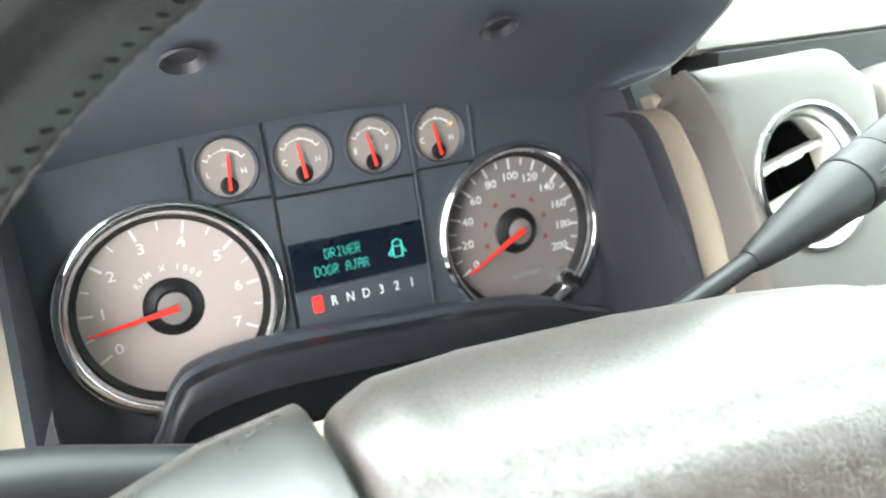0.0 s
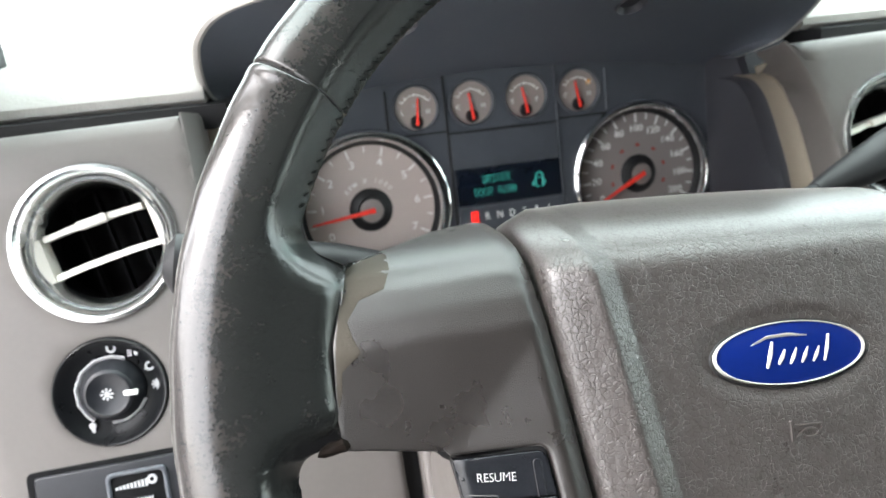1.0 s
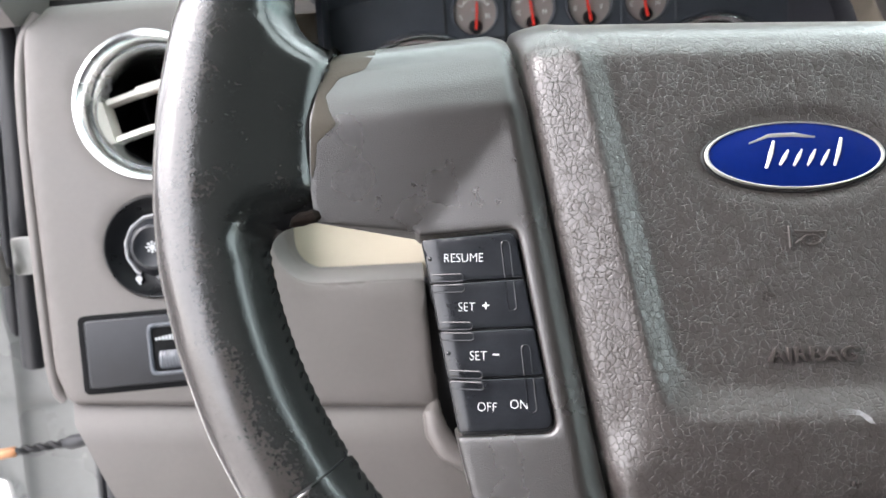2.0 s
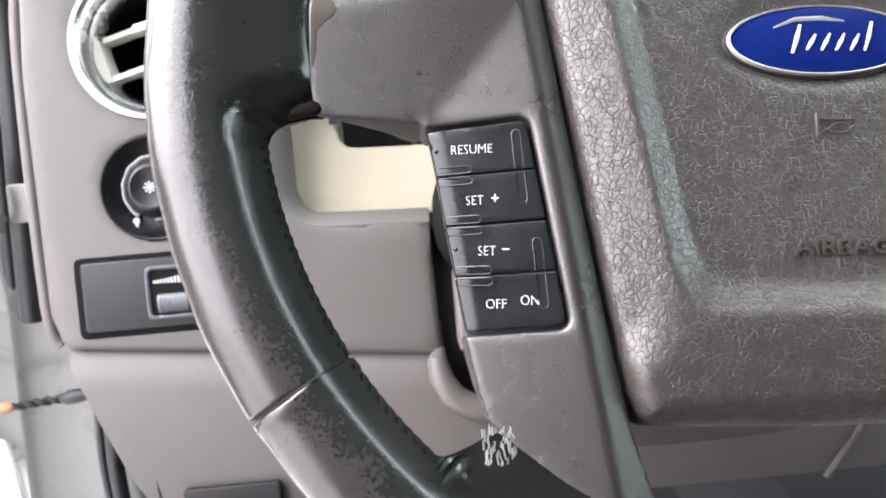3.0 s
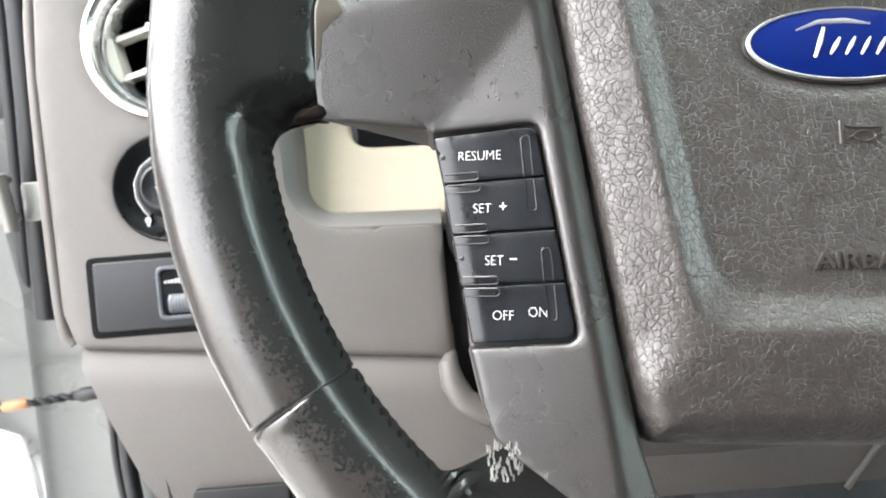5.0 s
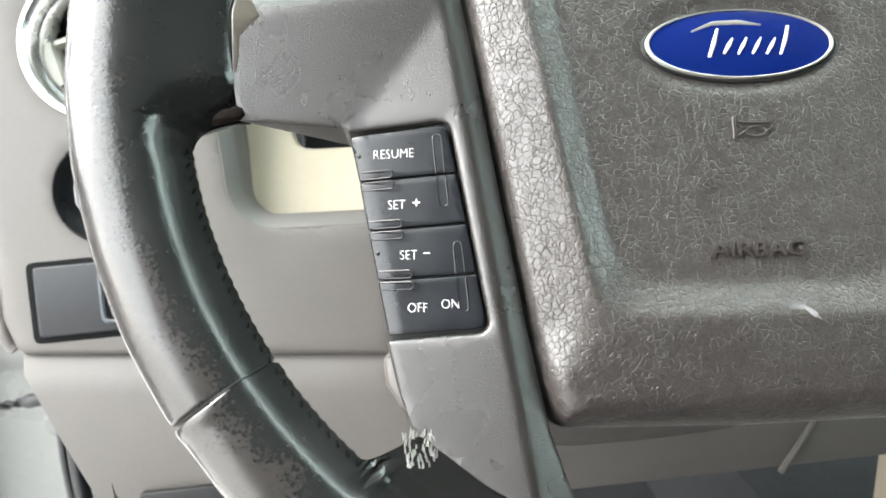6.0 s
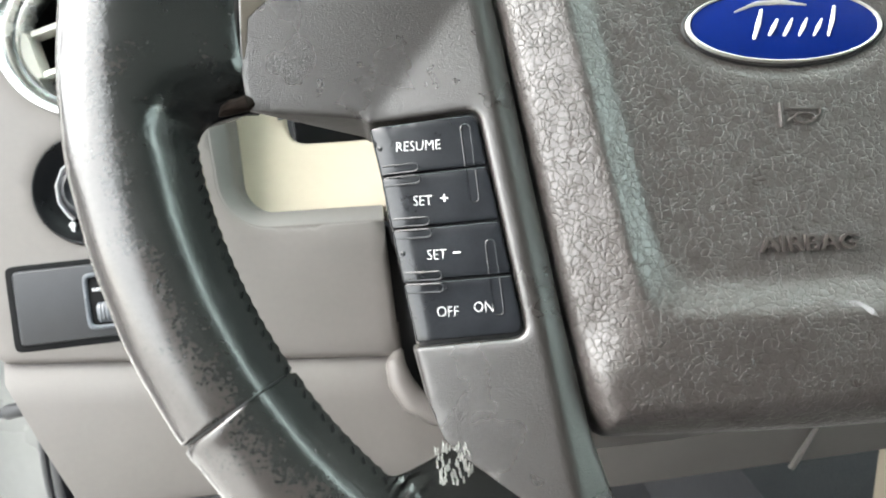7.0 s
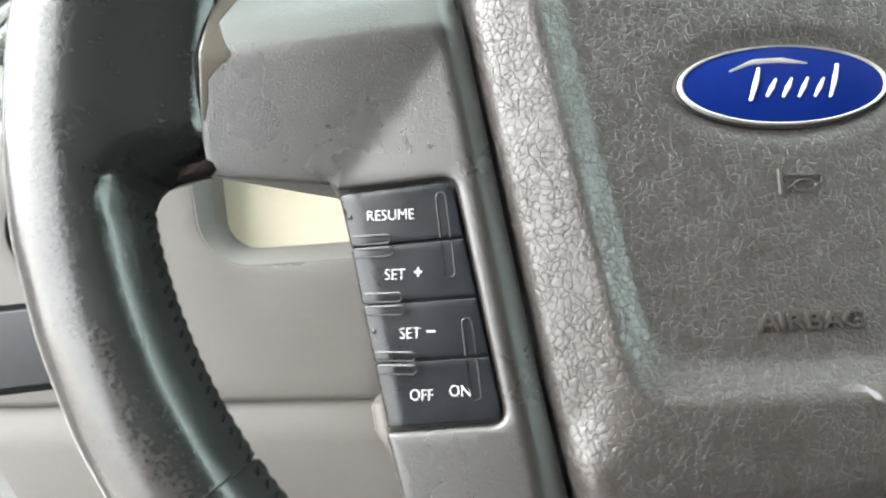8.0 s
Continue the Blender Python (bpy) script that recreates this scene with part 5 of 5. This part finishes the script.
for x, y in ((-8, 8), (2, 9), (-4, -2)):
    part("mark", bar(300 + x, 305 + x, up(-98) + y, up(-98) + y + 4, 5.8, 6.4, 0.5, 0.2), INK_GREY, dial)

# ---- unseen cab shell, closing the place around and behind and holding back light ----
def slab(x0, x1, y0, y1, z0, z1):
    """A box between two corners, in metres."""
    return [(x / U, y / U, (z - Z0) / U) for x, y, z in itertools.product((x0, x1), (y0, y1), (z0, z1))], [(0, 1, 3, 2), (4, 6, 7, 5), (0, 4, 5, 1), (2, 3, 7, 6), (0, 2, 6, 4), (1, 5, 7, 3)]


ground = part("ground", slab(-400, 400, -400, 400, -0.2, 0.0), ASPHALT, None, kind="structure")
tagged(ground, "pale dry ground around the parked truck", "ground")
floor = part("floor", slab(-0.42, 1.2, -1.6, 0.85, 0.62, 0.68), CARPET, None, kind="structure")
tagged(floor, "dark carpeted cab floor", "floor")
# unseen; darker than a usual headliner, to cut light bounced onto the wheel
roof = part("ceiling", slab(-0.45, 1.2, -1.6, -0.12, 1.88, 1.94), LINER, None, kind="structure")
tagged(roof, "unseen grey cloth headliner, kept dark to cut bounced light", "ceiling")
# unseen, closed and dark so that no light comes from behind
rear = part("wall_rear", slab(-0.45, 1.2, -1.68, -1.6, 0.62, 1.94), CARPET, None, kind="structure")
tagged(rear, "unseen dark rear wall of the cab, keeping out light from behind", "wall")
right_low = part("wall_right", slab(1.2, 1.28, -1.68, 0.85, 0.62, 1.10), DASH, None, kind="structure")
tagged(right_low, "taupe passenger door below its window", "wall")
# unseen wall added to block side light on the wheel
left_rear = part("shade_wall_left", slab(-0.53, -0.45, -1.68, -0.62, 0.62, 1.94), CARPET, None, kind="structure")
tagged(left_rear, "unseen dark wall added to block light behind the open door", "wall")
front = part("wall_front", slab(-0.42, 1.2, 0.80, 0.86, 0.62, 1.30), CARPET, None, kind="structure")
tagged(front, "dark firewall under the dashboard", "wall")
tunnel = part("floor_tunnel", slab(0.168, 0.34, -0.3, 0.8, 0.68, 0.86), CARPET, None, kind="structure")
tagged(tunnel, "dark carpeted floor tunnel", "floor")

# console beside the footwell, under the dashboard
console = thing("footwell_console", (260, 200, -432), None, "pale console side and grey duct under the dashboard", "console", kind="structure")
part("console_side", pillow(rounded([(0, 118), (26, 96), (120, 96), (120, -140), (0, -140)], [10, 10, 2, 2, 2]), flat(0), 20, 4, 60), TAN, console, "pale plastic console side")
part("duct", bar(-50, -24, -120, 12, -128, -96, 5, 4), SATIN, console, "grey duct in the footwell")
console.rotation_euler = (radians(90), 0, 0)

# windscreen
wx0, wx1 = -0.40, 1.18
glass = [(wx0, 0.78, 1.36), (wx1, 0.78, 1.36), (wx1, -0.11, 1.88), (wx0, -0.11, 1.88)]
gv = [(x / U, y / U, (z - Z0) / U) for x, y, z in glass]
gv += [(x, y + 5, z + 4) for x, y, z in gv]
screen_pane = part("windscreen", (gv, [(0, 1, 2, 3), (7, 6, 5, 4), (0, 4, 5, 1), (1, 5, 6, 2), (2, 6, 7, 3), (3, 7, 4, 0)]), GLASS, None, kind="structure")
tagged(screen_pane, "green-tinted windscreen glass", "window")

# unseen wall added to narrow the window's reflection on the airbag cover
post_right = part("shade_wall_right", slab(1.2, 1.28, -1.68, -0.7, 1.10, 1.94), CARPET, None, kind="structure")
tagged(post_right, "unseen dark wall added to block light behind the passenger window", "wall")
side_glass = part("window_right", slab(1.23, 1.236, -0.7, 0.95, 1.10, 1.90), GLASS, None, kind="structure")
tagged(side_glass, "green-tinted passenger window glass", "window")

# body side at the open door: pillar, sill, seal, hinge and door check
pillar = thing("door_pillar", (-385, 224, 0), None, "grey painted door pillar beside the dashboard", "pillar", kind="structure")
jamb = []
for z in (-560, -450, -345, -290, -258, -235, -200, -160, -120, -60, -30):
    # a folded ridge runs down the metal; below, the jamb ends and daylight passes beside it
    f = -54 - 26 * min(1.0, max(0.0, (-z - 159) / 178))
    end = -200 + 98 * smooth01(-z, 240, 285)
    jamb.append([(24, 40, z), (8, 58, z), (-10, 72, z), (f + 13, 77, z), (f + 3, 72, z), (f - 1, 71, z), (f - 5, 80, z), (f - 9, 87, z), (min(f - 12, end + 8), 90, z), (end, 93, z), (end, 120, z), (24, 190, z)])
part("jamb", loft(jamb), PAINT, pillar, "grey painted metal jamb with a folded ridge")
part("kick_panel", loft([[(x, y, z) for x, y in ((26, 34), (44, 34), (44, 420), (26, 420))] for z in (-560, -165)]), CARPET, pillar, "dark kick panel beside the footwell")
part("upper_jamb", loft([[(x, y, z) for x, y in ((24, 40), (4, 60), (-30, 80), (-200, 100), (-200, 190), (24, 190))] for z in (-32, 90, 560)]), RUBBER, pillar, "dark rubber-lined upper jamb")
post = [[(30 - s * 3, 20 - s * 60, 66 + s * 62), (6 - s * 3, 34 - s * 60, 66 + s * 62), (-4 - s * 3, 80 - s * 60, 72 + s * 62), (22 - s * 3, 130 - s * 60, 76 + s * 62), (45 - s * 3, 70 - s * 60, 72 + s * 62)] for s in np.linspace(0, 10, 6)]
part("pillar_trim", loft(post), DASH, pillar, "taupe trim of the windscreen pillar")
for name, pts, r in (("upper_seal", [(0, 20, 520), (4, 44, 300), (8, 54, 120), (6, 54, 60), (-3, 55, 0), (-14, 57, -60), (-26, 61, -120), (-38, 68, -175)], 9), ("lower_seal", [(24, 36, -212), (15, 36, -262), (9, 38, -330), (4, 42, -540)], 6)):
    part(name, tube(eased(pts), r, 12), RUBBER, pillar, "black rubber door seal")
    part("seal_lip", tube(eased([(x - 2.1 * r, y + 1.4 * r, z) for x, y, z in pts]), r * 0.62, 10), RUBBER, pillar, "black rubber seal lip")
hinge = part("hinge", moved(bar(-24, -4, -18, 8, 0, 5, 3, 1), Matrix.Translation((6, 44, -78)) @ Matrix.Rotation(radians(80), 4, "X")), STEEL, pillar, "steel door hinge")
for z in (-66, -92):
    part("hinge_leaf", moved(bar(-40, -8, -2.6, 2.6, 0, 14, 1.5, 1.2), Matrix.Translation((-14, 40, z)) @ Matrix.Rotation(radians(80), 4, "X")), STEEL, hinge, "pale steel hinge leaf")
part("hinge_pin", tube([(-22, 26, -60), (-22, 26, -98)], [5, 5], 14), STEEL, hinge, "hinge pin")
for turn in (0.0, math.pi):
    run = [(-8 - 2.2 * k, 40 + 1.8 * math.sin(k * 0.75 + turn), -229 - 0.18 * k + 1.8 * math.cos(k * 0.75 + turn)) for k in range(60)]
    part("cable", tube(run, 1.9, 8), BLACK, pillar, "twisted black cable")
part("grommet", tube([(8, 40, -227), (-4, 40, -228.5), (-12, 40, -229.5), (-18, 40, -230)], [3, 5.2, 5.4, 2.5], 14), RUBBER, pillar, "black rubber grommet")
part("connector", tube([(-52, 39, -232), (-54, 39, -232.2), (-70, 39, -234), (-72, 39, -234.2)], [2.5, 4.0, 4.0, 2.5], 10), COPPER, pillar, "orange cable connector")

door = thing("door", (-600, 260, -150), Matrix.Rotation(radians(25), 3, "Z"), "open driver's door with dark inner trim", "door", kind="structure")
part("door_panel", bar(-1050, 0, -30, 40, -420, 250, 12, 6), SATIN, door, "dark door trim")
part("window_frame", tube([(-20, 5, 250), (-420, 5, 620), (-1000, 5, 640), (-1040, 5, 250)], 26, 10), SATIN, door, "dark window frame")
